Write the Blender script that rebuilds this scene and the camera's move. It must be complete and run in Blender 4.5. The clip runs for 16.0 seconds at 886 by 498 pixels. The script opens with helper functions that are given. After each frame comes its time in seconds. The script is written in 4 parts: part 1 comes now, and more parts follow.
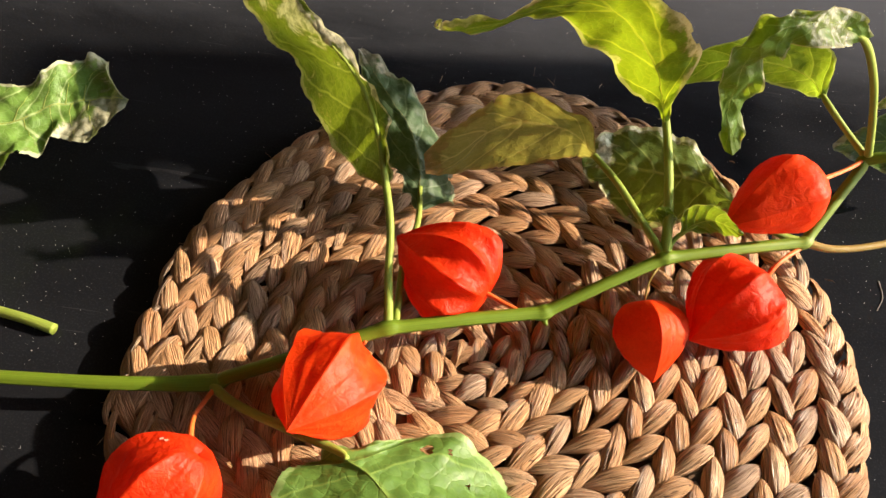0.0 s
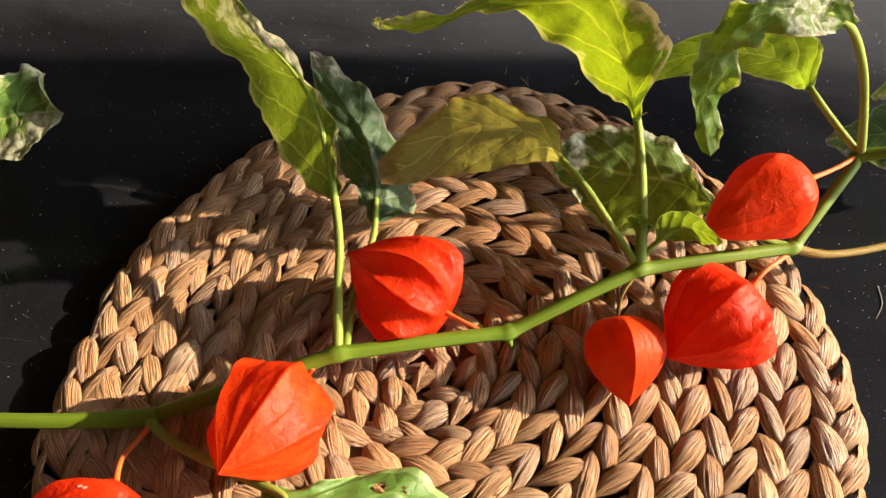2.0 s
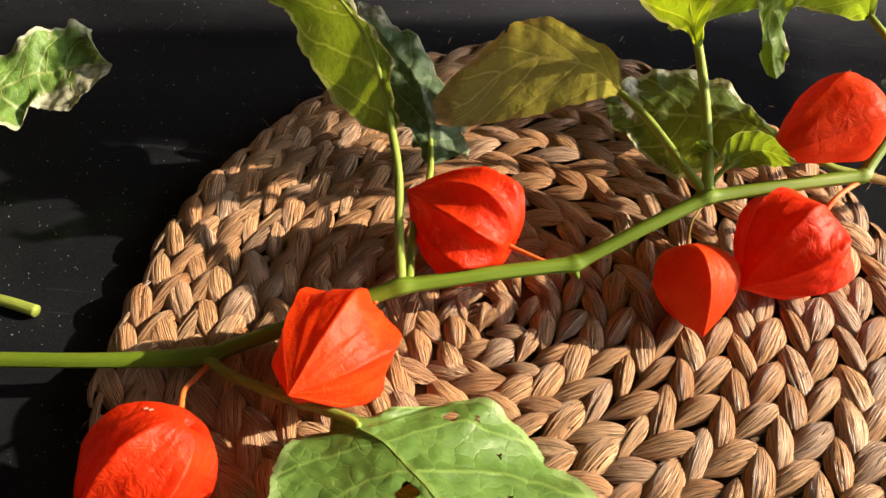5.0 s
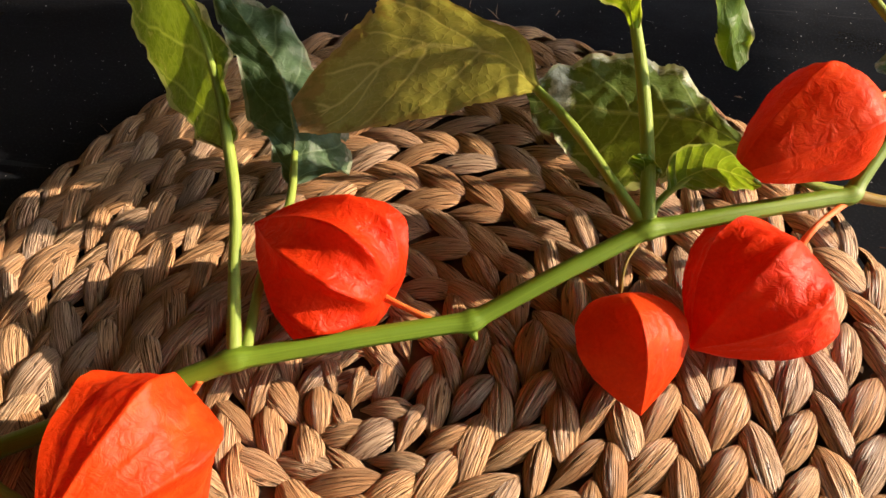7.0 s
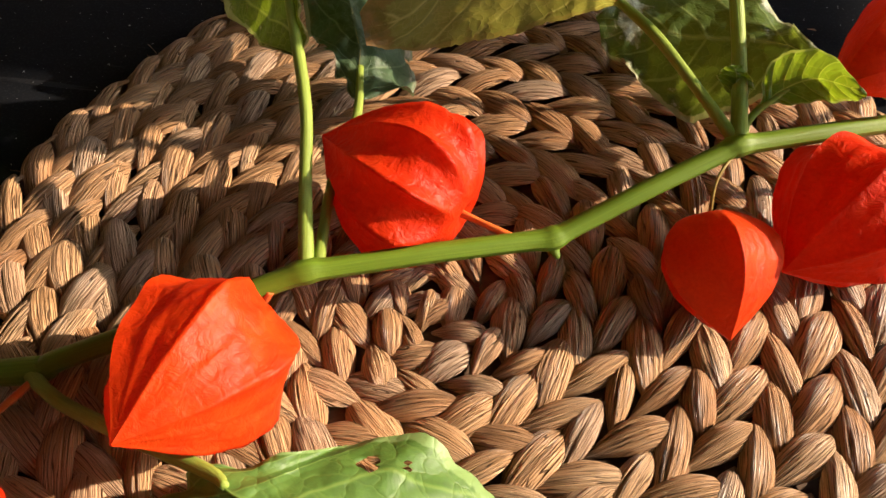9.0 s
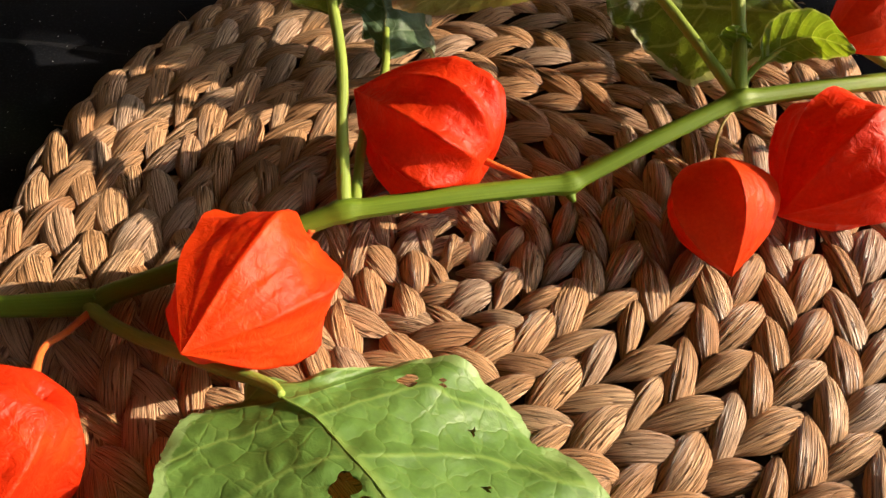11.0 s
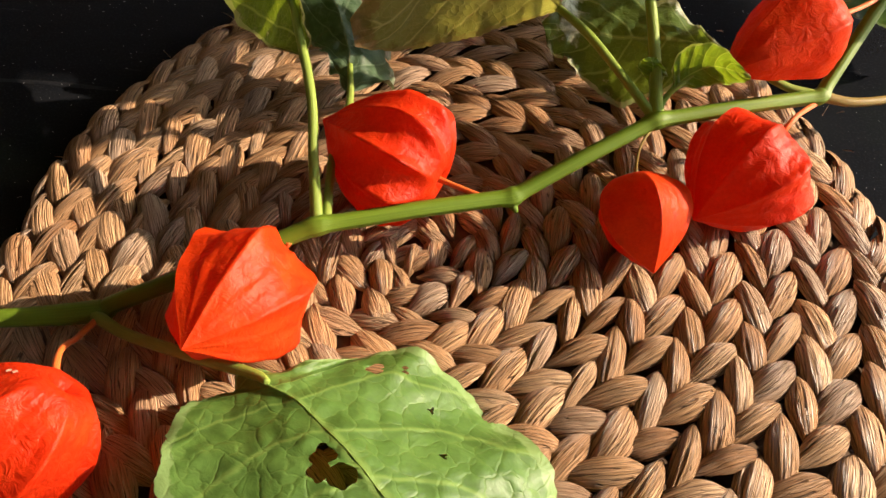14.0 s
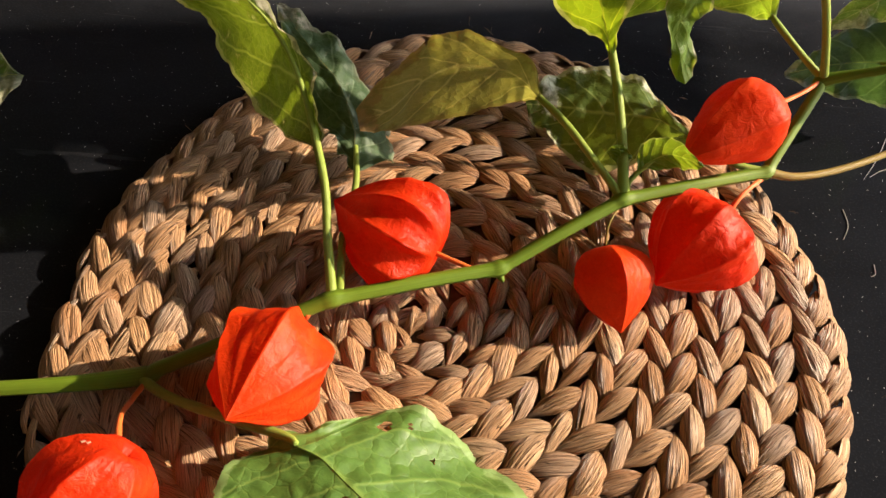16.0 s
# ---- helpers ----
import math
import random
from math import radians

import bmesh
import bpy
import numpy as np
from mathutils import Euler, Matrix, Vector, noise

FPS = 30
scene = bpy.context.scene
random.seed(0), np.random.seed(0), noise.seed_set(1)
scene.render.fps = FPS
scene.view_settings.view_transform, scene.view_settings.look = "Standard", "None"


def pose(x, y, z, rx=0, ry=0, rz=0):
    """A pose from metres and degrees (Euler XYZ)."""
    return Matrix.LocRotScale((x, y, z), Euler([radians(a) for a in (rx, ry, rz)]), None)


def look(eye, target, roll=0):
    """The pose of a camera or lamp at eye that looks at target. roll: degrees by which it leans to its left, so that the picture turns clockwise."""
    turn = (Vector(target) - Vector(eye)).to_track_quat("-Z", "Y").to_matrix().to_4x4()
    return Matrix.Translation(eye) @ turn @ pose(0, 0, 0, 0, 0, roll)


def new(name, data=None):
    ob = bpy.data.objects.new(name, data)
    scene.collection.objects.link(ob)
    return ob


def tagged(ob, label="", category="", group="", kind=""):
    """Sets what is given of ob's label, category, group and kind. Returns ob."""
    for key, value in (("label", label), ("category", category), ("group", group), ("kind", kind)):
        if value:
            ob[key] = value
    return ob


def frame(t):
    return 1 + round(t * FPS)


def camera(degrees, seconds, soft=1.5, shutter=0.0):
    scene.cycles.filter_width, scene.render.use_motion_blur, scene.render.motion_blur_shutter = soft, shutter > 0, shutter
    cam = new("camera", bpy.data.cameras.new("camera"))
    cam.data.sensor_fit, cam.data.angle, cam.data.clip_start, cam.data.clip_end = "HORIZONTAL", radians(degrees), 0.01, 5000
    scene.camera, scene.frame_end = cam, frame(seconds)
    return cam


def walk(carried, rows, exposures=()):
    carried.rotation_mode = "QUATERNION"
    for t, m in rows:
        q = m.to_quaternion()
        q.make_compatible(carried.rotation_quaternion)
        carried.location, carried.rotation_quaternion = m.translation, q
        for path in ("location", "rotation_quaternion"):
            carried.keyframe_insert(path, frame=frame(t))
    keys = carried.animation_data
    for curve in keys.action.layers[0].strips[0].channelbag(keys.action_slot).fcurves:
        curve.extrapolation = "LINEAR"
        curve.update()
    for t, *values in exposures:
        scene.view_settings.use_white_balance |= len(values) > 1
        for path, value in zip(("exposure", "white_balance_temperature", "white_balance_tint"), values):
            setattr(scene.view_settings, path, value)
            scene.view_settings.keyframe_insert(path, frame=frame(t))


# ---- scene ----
cam = camera(57.5, 16.0)
PATH = [
    (0, (0.00163, 0.03371, 0.35684), (-0.04203, 1.2326, -1.2434), 7.10),
    (0.5, (0.01445, 0.05362, 0.33725), (-0.03776, 1.24142, -1.27098), 6.47),
    (1, (0.01931, 0.06563, 0.33317), (-0.04504, 1.24569, -1.28031), 5.52),
    (1.5, (0.02346, 0.06267, 0.33486), (-0.04788, 1.24672, -1.27541), 4.77),
    (2, (0.02581, 0.06124, 0.33953), (-0.05081, 1.25199, -1.26554), 4.36),
    (2.5, (0.02121, 0.05359, 0.33765), (-0.06785, 1.25508, -1.25875), 3.78),
    (3, (0.00695, 0.03156, 0.32463), (-0.09232, 1.24373, -1.26307), 3.40),
    (3.2, (-0.00393, 0.02428, 0.31679), (-0.10954, 1.23963, -1.26807), 3.06),
    (5.5, (0.02131, 0.03365, 0.29572), (-0.08599, 1.30048, -1.24818), 1.72),
    (6, (0.04131, 0.06578, 0.27995), (-0.05501, 1.31402, -1.27974), 1.68),
    (6.5, (0.05161, 0.09744, 0.262), (-0.02995, 1.31095, -1.32569), 1.93),
    (7, (0.04452, 0.10901, 0.25576), (-0.03518, 1.30768, -1.34325), 2.07),
    (7.5, (0.04441, 0.10796, 0.25994), (-0.03156, 1.3015, -1.34308), 2.50),
    (8, (0.03815, 0.1028, 0.25189), (-0.03775, 1.29084, -1.35522), 2.77),
    (8.5, (0.02742, 0.09593, 0.2388), (-0.0572, 1.28093, -1.37012), 2.56),
    (9, (0.0219, 0.09567, 0.23016), (-0.05581, 1.27495, -1.3833), 2.95),
    (11.5, (0.00787, 0.06482, 0.23593), (-0.01293, 1.24643, -1.37757), 5.23),
    (12, (0.004, 0.07294, 0.22914), (-0.01004, 1.2583, -1.38168), 5.54),
    (12.5, (-0.00292, 0.07178, 0.23209), (-0.01311, 1.26277, -1.3746), 5.57),
    (13, (0.00087, 0.05368, 0.25216), (0.00026, 1.25184, -1.34921), 5.49),
    (13.5, (0.01303, 0.04264, 0.26184), (0.02681, 1.24955, -1.3329), 5.45),
    (14, (0.01646, 0.0427, 0.26614), (0.04223, 1.25597, -1.32362), 5.36),
    (14.5, (0.018, 0.03522, 0.28892), (0.05268, 1.24682, -1.30193), 5.20),
    (15, (0.01976, 0.03843, 0.31278), (0.06636, 1.23722, -1.28745), 5.54),
    (15.5, (0.01679, 0.03971, 0.33586), (0.07182, 1.22275, -1.27578), 5.89),
    (16, (0.00757, 0.04264, 0.32599), (0.07659, 1.22137, -1.28827), 6.58),
]
EXPOSURES = [(0.0, 1.36), (3.0, 1.3), (5.5, 1.17), (7.0, 1.1), (9.0, 1.05), (12.5, 1.0), (16.0, 1.05)]
walk(cam, [(t, look(eye, target, roll)) for t, eye, target, roll in PATH], exposures=EXPOSURES)

# ---- light ----
SUN_AZ, SUN_EL = 10.0, 26.0          # degrees from +x towards +y, and above the horizon
world = bpy.data.worlds.new("world")
scene.world = world
world.use_nodes = True
wt = world.node_tree
sky = wt.nodes.new("ShaderNodeTexSky")
sky.sky_type = 'NISHITA'
sky.sun_disc = False
sky.sun_elevation = radians(SUN_EL)
sky.sun_rotation = radians(90 - SUN_AZ)
wt.links.new(sky.outputs[0], wt.nodes["Background"].inputs[0])
wt.nodes["Background"].inputs[1].default_value = 0.22
sun = new("sun", bpy.data.lights.new("sun", 'SUN'))
sun.data.energy, sun.data.angle, sun.data.color = 5.0, radians(0.6), (1.0, 0.80, 0.60)
sun_dir = Vector((math.cos(radians(SUN_EL)) * math.cos(radians(SUN_AZ)), math.cos(radians(SUN_EL)) * math.sin(radians(SUN_AZ)), math.sin(radians(SUN_EL))))
sun.matrix_world = look(sun_dir * 3, (0, 0, 0))


# ---- materials ----
def material(name):
    m = bpy.data.materials.new(name)
    m.use_nodes = True
    t = m.node_tree
    return m, t, t.nodes["Principled BSDF"], t.nodes["Material Output"]


def node(t, kind, **values):
    n = t.nodes.new(kind)
    for key, value in values.items():
        if key in n.inputs:
            n.inputs[key].default_value = value
    return n


def maths(t, op, a, b=None, c=None):
    n = t.nodes.new("ShaderNodeMath")
    n.operation = op
    for i, v in enumerate((a, b, c)):
        if v is None:
            continue
        if isinstance(v, (int, float)):
            n.inputs[i].default_value = v
        else:
            t.links.new(v, n.inputs[i])
    return n.outputs[0]


def ramp(t, fac, stops):
    r = t.nodes.new("ShaderNodeValToRGB")
    while len(r.color_ramp.elements) < len(stops):
        r.color_ramp.elements.new(0.5)
    for e, (p, c) in zip(r.color_ramp.elements, stops):
        e.position = p
        e.color = (*c, 1) if len(c) == 3 else c
    t.links.new(fac, r.inputs[0])
    return r.outputs[0]


def mix(t, fac, a, b, kind='MIX'):
    n = t.nodes.new("ShaderNodeMix")
    n.data_type = 'RGBA'
    n.blend_type = kind
    for sock, v in ((n.inputs[0], fac), (n.inputs[6], a), (n.inputs[7], b)):
        if isinstance(v, (int, float)):
            sock.default_value = v
        elif isinstance(v, tuple):
            sock.default_value = (*v, 1)
        else:
            t.links.new(v, sock)
    return n.outputs[2]


def bump(t, height, strength, distance, normal=None):
    n = node(t, "ShaderNodeBump", Strength=strength, Distance=distance)
    t.links.new(height, n.inputs["Height"])
    if normal is not None:
        t.links.new(normal, n.inputs["Normal"])
    return n.outputs[0]


def noise_tex(t, vec, scale, detail=4.0, rough=0.55, distort=0.0):
    n = node(t, "ShaderNodeTexNoise", Scale=scale, Detail=detail, Roughness=rough, Distortion=distort)
    if vec is not None:
        t.links.new(vec, n.inputs["Vector"])
    return n.outputs["Fac"]


def scaled(t, vec, sx, sy, sz=1.0, shift=None):
    m = node(t, "ShaderNodeMapping")
    m.inputs["Scale"].default_value = (sx, sy, sz)
    t.links.new(vec, m.inputs["Vector"])
    if shift is not None:
        t.links.new(shift, m.inputs["Location"])
    return m.outputs[0]


def strand_material(name, islands):
    """Dried water-hyacinth: tan, streaked along the strand, each strand a tone of its own."""
    m, t, p, out = material(name)
    uv = node(t, "ShaderNodeTexCoord").outputs["UV"]
    if islands:
        rnd = node(t, "ShaderNodeNewGeometry").outputs["Random Per Island"]
    else:
        rnd = node(t, "ShaderNodeObjectInfo").outputs["Random"]
    comb = node(t, "ShaderNodeCombineXYZ")
    t.links.new(maths(t, 'MULTIPLY', rnd, 37.0), comb.inputs[0])
    t.links.new(maths(t, 'MULTIPLY', rnd, 91.0), comb.inputs[1])
    shift = comb.outputs[0]
    fibre = noise_tex(t, scaled(t, uv, 0.8, 24.0, 1.0, shift), 1.0, 1.0, 0.5, 0.1)
    fine = noise_tex(t, scaled(t, uv, 2.0, 46.0, 1.0, shift), 1.0, 1.0, 0.5, 0.1)
    blotch = noise_tex(t, scaled(t, uv, 2.0, 2.5, 1.0, shift), 1.0, 3.0, 0.6)
    pits = noise_tex(t, scaled(t, uv, 26.0, 34.0, 1.0, shift), 1.0, 2.0, 0.6)
    tone = ramp(t, rnd, [(0.0, (0.44, 0.222, 0.103)), (0.2, (0.63, 0.370, 0.185)), (0.4, (0.53, 0.292, 0.142)), (0.6, (0.69, 0.435, 0.240)), (0.8, (0.48, 0.335, 0.235)), (1.0, (0.65, 0.348, 0.160))])
    tone = mix(t, maths(t, 'MULTIPLY', ramp(t, blotch, [(0.45, (0, 0, 0)), (0.75, (1, 1, 1))]), 0.45), tone, (0.56, 0.41, 0.255))
    tone = mix(t, maths(t, 'MULTIPLY', ramp(t, fine, [(0.36, (1, 1, 1)), (0.52, (0, 0, 0))]), 0.62), tone, (0.20, 0.105, 0.046))
    split = node(t, "ShaderNodeSeparateXYZ")
    t.links.new(uv, split.inputs[0])
    drift = noise_tex(t, scaled(t, uv, 1.3, 3.5, 1.0, shift), 1.0, 2.0, 0.5)
    row = maths(t, 'ADD', maths(t, 'MULTIPLY', split.outputs[1], 10.0), maths(t, 'ADD', maths(t, 'MULTIPLY', drift, 4.0), maths(t, 'MULTIPLY', rnd, 7.0)))
    off = maths(t, 'ABSOLUTE', maths(t, 'SUBTRACT', maths(t, 'FRACT', row), 0.5))
    crack = ramp(t, off, [(0.0, (1, 1, 1)), (0.05, (1, 1, 1)), (0.11, (0, 0, 0))])
    crack = maths(t, 'MULTIPLY', crack, ramp(t, noise_tex(t, scaled(t, uv, 3.0, 9.0, 1.0, shift), 1.0, 2.0), [(0.40, (0.0, 0.0, 0.0)), (0.52, (1, 1, 1))]))
    col = mix(t, maths(t, 'MULTIPLY', crack, 0.82), tone, (0.055, 0.026, 0.012))
    col = mix(t, maths(t, 'MULTIPLY', ramp(t, pits, [(0.70, (0, 0, 0)), (0.74, (1, 1, 1))]), 0.6), col, (0.13, 0.070, 0.032))
    t.links.new(col, p.inputs["Base Color"])
    t.links.new(ramp(t, fine, [(0.2, (0.30, 0.30, 0.30)), (0.8, (0.52, 0.52, 0.52))]), p.inputs["Roughness"])
    p.inputs["Specular IOR Level"].default_value = 0.28
    h = maths(t, 'SUBTRACT', maths(t, 'ADD', maths(t, 'MULTIPLY', fibre, 0.7), maths(t, 'MULTIPLY', fine, 0.55)), maths(t, 'MULTIPLY', crack, 0.35))
    t.links.new(bump(t, h, 1.0, 0.0030), p.inputs["Normal"])
    return m


def gap_shade_material():
    # Dark brown stands in for the shade seen between the strands.
    m, t, p, out = material("mat_gap_shade")
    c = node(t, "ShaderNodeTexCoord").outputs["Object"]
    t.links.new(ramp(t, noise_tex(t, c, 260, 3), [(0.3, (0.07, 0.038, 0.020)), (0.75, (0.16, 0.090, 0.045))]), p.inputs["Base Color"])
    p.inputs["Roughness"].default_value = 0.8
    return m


def table_material():
    """Black lacquer with a film of dust, specks and wipe marks."""
    m, t, p, out = material("black_table")
    c = node(t, "ShaderNodeTexCoord").outputs["Object"]
    film = noise_tex(t, scaled(t, c, 7, 16), 1.0, 6.0, 0.65, 0.6)
    fine = noise_tex(t, c, 900, 2.0)
    base = mix(t, ramp(t, film, [(0.3, (0.25, 0.25, 0.25)), (0.75, (1, 1, 1))]), (0.005, 0.0055, 0.007), (0.012, 0.0134, 0.0165))
    base = mix(t, maths(t, 'MULTIPLY', ramp(t, fine, [(0.52, (0, 0, 0)), (0.72, (1, 1, 1))]), 0.14), base, (0.075, 0.075, 0.08))
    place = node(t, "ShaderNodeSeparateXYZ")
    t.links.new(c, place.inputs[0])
    # Paler far part: dust film and grazing sky sheen, both put into the colour.
    dust_sheen = ramp(t, maths(t, 'ADD', place.outputs[1], maths(t, 'MULTIPLY', film, 0.10)), [(0.49, (0, 0, 0)), (0.64, (1, 1, 1))])
    base = mix(t, maths(t, 'MULTIPLY', dust_sheen, 0.8), base, (0.072, 0.078, 0.092))
    v = node(t, "ShaderNodeTexVoronoi", Scale=800.0, Randomness=1.0)
    t.links.new(c, v.inputs["Vector"])
    sep = node(t, "ShaderNodeSeparateColor")
    t.links.new(v.outputs["Color"], sep.inputs[0])
    size = maths(t, 'MULTIPLY', maths(t, 'POWER', sep.outputs[0], 6.0), 0.17)
    speck = maths(t, 'LESS_THAN', v.outputs["Distance"], size)
    keep = maths(t, 'GREATER_THAN', maths(t, 'ADD', sep.outputs[1], maths(t, 'MULTIPLY', film, 0.9)), 0.72)
    speck = maths(t, 'MULTIPLY', speck, keep)
    base = mix(t, speck, base, (0.70, 0.70, 0.70))
    scr = noise_tex(t, scaled(t, c, 14, 240), 1.0, 2.0, 0.5, 1.2)
    base = mix(t, maths(t, 'MULTIPLY', ramp(t, scr, [(0.70, (0, 0, 0)), (0.74, (1, 1, 1))]), 0.05), base, (0.25, 0.25, 0.26))
    t.links.new(base, p.inputs["Base Color"])
    t.links.new(maths(t, 'ADD', maths(t, 'MULTIPLY', film, 0.16), maths(t, 'ADD', maths(t, 'MULTIPLY', speck, 0.5), 0.07)), p.inputs["Roughness"])
    p.inputs["Specular IOR Level"].default_value = 0.10
    return m


def thin_material(name, base_stops, glow, glow_share, rough, veins=None, blight=None, scale=1.0, crinkle=0.5, gloss=0.4, mesh=0.16, depth=0.0011, tip=0.25, patch=None, zones=(), rim=None, net_size=230.0):
    """A leaf or a papery husk: a surface that also lets light through. Colours vary at two scales, veins stand out, edges wither."""
    m, t, p, out = material(name)
    uv = node(t, "ShaderNodeTexCoord").outputs["UV"]
    ob = node(t, "ShaderNodeTexCoord").outputs["Object"]
    warp = node(t, "ShaderNodeTexNoise", Scale=150.0 * scale, Detail=2.0)
    t.links.new(ob, warp.inputs["Vector"])
    shove = node(t, "ShaderNodeVectorMath")
    shove.operation = 'MULTIPLY_ADD'
    t.links.new(warp.outputs["Color"], shove.inputs[0])
    shove.inputs[1].default_value = (0.006 / scale,) * 3
    t.links.new(ob, shove.inputs[2])
    wavy = shove.outputs[0]
    big = noise_tex(t, ob, 42 * scale, 3.0, 0.6, 0.4)
    col = ramp(t, big, base_stops)
    grain = noise_tex(t, ob, 420 * scale, 3.0, 0.6)
    col = mix(t, 0.35, col, ramp(t, grain, [(0.25, (0.25, 0.25, 0.25)), (0.75, (0.8, 0.8, 0.8))]), 'OVERLAY')
    if patch:
        where = noise_tex(t, ob, 55, 4.0, 0.6, 1.0)
        col = mix(t, maths(t, 'MULTIPLY', ramp(t, where, [(0.46, (0, 0, 0)), (0.54, (1, 1, 1))]), 0.8), col, patch)
    sep = node(t, "ShaderNodeSeparateXYZ")
    t.links.new(uv, sep.inputs[0])
    u = sep.outputs[0]
    across = maths(t, 'SUBTRACT', maths(t, 'MULTIPLY', sep.outputs[1], 2.0), 1.0)
    va = maths(t, 'ABSOLUTE', across)
    vor = node(t, "ShaderNodeTexVoronoi", Scale=net_size * scale)
    vor.feature = 'DISTANCE_TO_EDGE'
    t.links.new(wavy, vor.inputs["Vector"])
    net = ramp(t, vor.outputs["Distance"], [(0.0, (0, 0, 0)), (0.08, (0.55, 0.55, 0.55)), (0.35, (1, 1, 1))])
    crumple = noise_tex(t, ob, 110 * scale, 4.0, 0.6, 0.8)
    height = maths(t, 'ADD', maths(t, 'MULTIPLY', crumple, crinkle * 1.6), maths(t, 'MULTIPLY', net, mesh))
    if veins:
        count, lean, tint = veins
        wob = maths(t, 'MULTIPLY', noise_tex(t, ob, 38, 2.0), 0.09)
        c = maths(t, 'MULTIPLY', maths(t, 'ADD', maths(t, 'SUBTRACT', u, maths(t, 'MULTIPLY', maths(t, 'POWER', va, 1.3), lean)), wob), count)
        d = maths(t, 'ABSOLUTE', maths(t, 'SUBTRACT', maths(t, 'FRACT', c), 0.5))
        line = ramp(t, d, [(0.0, (1, 1, 1)), (0.022, (0.8, 0.8, 0.8)), (0.05, (0, 0, 0))])
        pillow = ramp(t, d, [(0.0, (0, 0, 0)), (0.35, (1, 1, 1))])
        thread = ramp(t, vor.outputs["Distance"], [(0.0, (1, 1, 1)), (0.05, (0, 0, 0))])
        line = maths(t, 'MAXIMUM', maths(t, 'MULTIPLY', line, 0.85), ramp(t, va, [(0.0, (1, 1, 1)), (0.02, (0.8, 0.8, 0.8)), (0.05, (0, 0, 0))]))
        shade = ramp(t, d, [(0.04, (0, 0, 0)), (0.09, (1, 1, 1)), (0.22, (0, 0, 0))])
        col = mix(t, maths(t, 'MULTIPLY', shade, 0.30), col, tuple(x * 0.45 for x in base_stops[0][1]))
        col = mix(t, maths(t, 'MULTIPLY', maths(t, 'MAXIMUM', line, maths(t, 'MULTIPLY', thread, 0.30)), 0.85), col, tint)
        height = maths(t, 'ADD', height, maths(t, 'MULTIPLY', pillow, 0.55))
    if blight:
        amount, tone = blight
        edge = maths(t, 'ADD', maths(t, 'MULTIPLY', maths(t, 'POWER', va, 3.0), 0.22), maths(t, 'MULTIPLY', maths(t, 'POWER', u, 5.0), tip))
        for u0, v0, ru, rv, amp in zones:
            du = maths(t, 'MULTIPLY', maths(t, 'SUBTRACT', u, u0), 1 / ru)
            dv = maths(t, 'MULTIPLY', maths(t, 'SUBTRACT', across, v0), 1 / rv)
            far = maths(t, 'ADD', maths(t, 'MULTIPLY', du, du), maths(t, 'MULTIPLY', dv, dv))
            edge = maths(t, 'ADD', edge, maths(t, 'MULTIPLY', maths(t, 'POWER', 2.718, maths(t, 'MULTIPLY', far, -1.0)), amp))
        spot = maths(t, 'ADD', noise_tex(t, ob, 75 * scale, 5.0, 0.65, 0.5), edge)
        dead = ramp(t, spot, [(0.70 - amount, (0, 0, 0)), (0.77 - amount, (1, 1, 1))])
        scorch = ramp(t, spot, [(0.66 - amount, (0, 0, 0)), (0.71 - amount, (1, 1, 1)), (0.76 - amount, (0, 0, 0))])
        wither = mix(t, ramp(t, noise_tex(t, ob, 210, 4.0, 0.65), [(0.42, (0, 0, 0)), (0.60, (1, 1, 1))]), tone, tuple(x * 0.35 for x in tone))
        col = mix(t, maths(t, 'MULTIPLY', dead, 0.88), col, wither)
        col = mix(t, maths(t, 'MULTIPLY', scorch, 0.35), col, (0.10, 0.07, 0.02))
    if rim:
        border = ramp(t, maths(t, 'ADD', va, maths(t, 'MULTIPLY', noise_tex(t, ob, 160, 3.0), 0.14)), [(0.985, (0, 0, 0)), (1.03, (1, 1, 1))])
        col = mix(t, maths(t, 'MULTIPLY', border, 0.8), col, rim)
    t.links.new(col, p.inputs["Base Color"])
    p.inputs["Roughness"].default_value = rough
    p.inputs["Specular IOR Level"].default_value = gloss
    nrm = bump(t, height, 0.65, depth / scale)
    t.links.new(nrm, p.inputs["Normal"])
    tr = node(t, "ShaderNodeBsdfTranslucent")
    t.links.new(mix(t, 0.45, col, glow, 'MIX'), tr.inputs["Color"])
    t.links.new(nrm, tr.inputs["Normal"])
    mixer = node(t, "ShaderNodeMixShader")
    mixer.inputs[0].default_value = glow_share
    t.links.new(p.outputs[0], mixer.inputs[1])
    t.links.new(tr.outputs[0], mixer.inputs[2])
    t.links.new(mixer.outputs[0], out.inputs["Surface"])
    return m


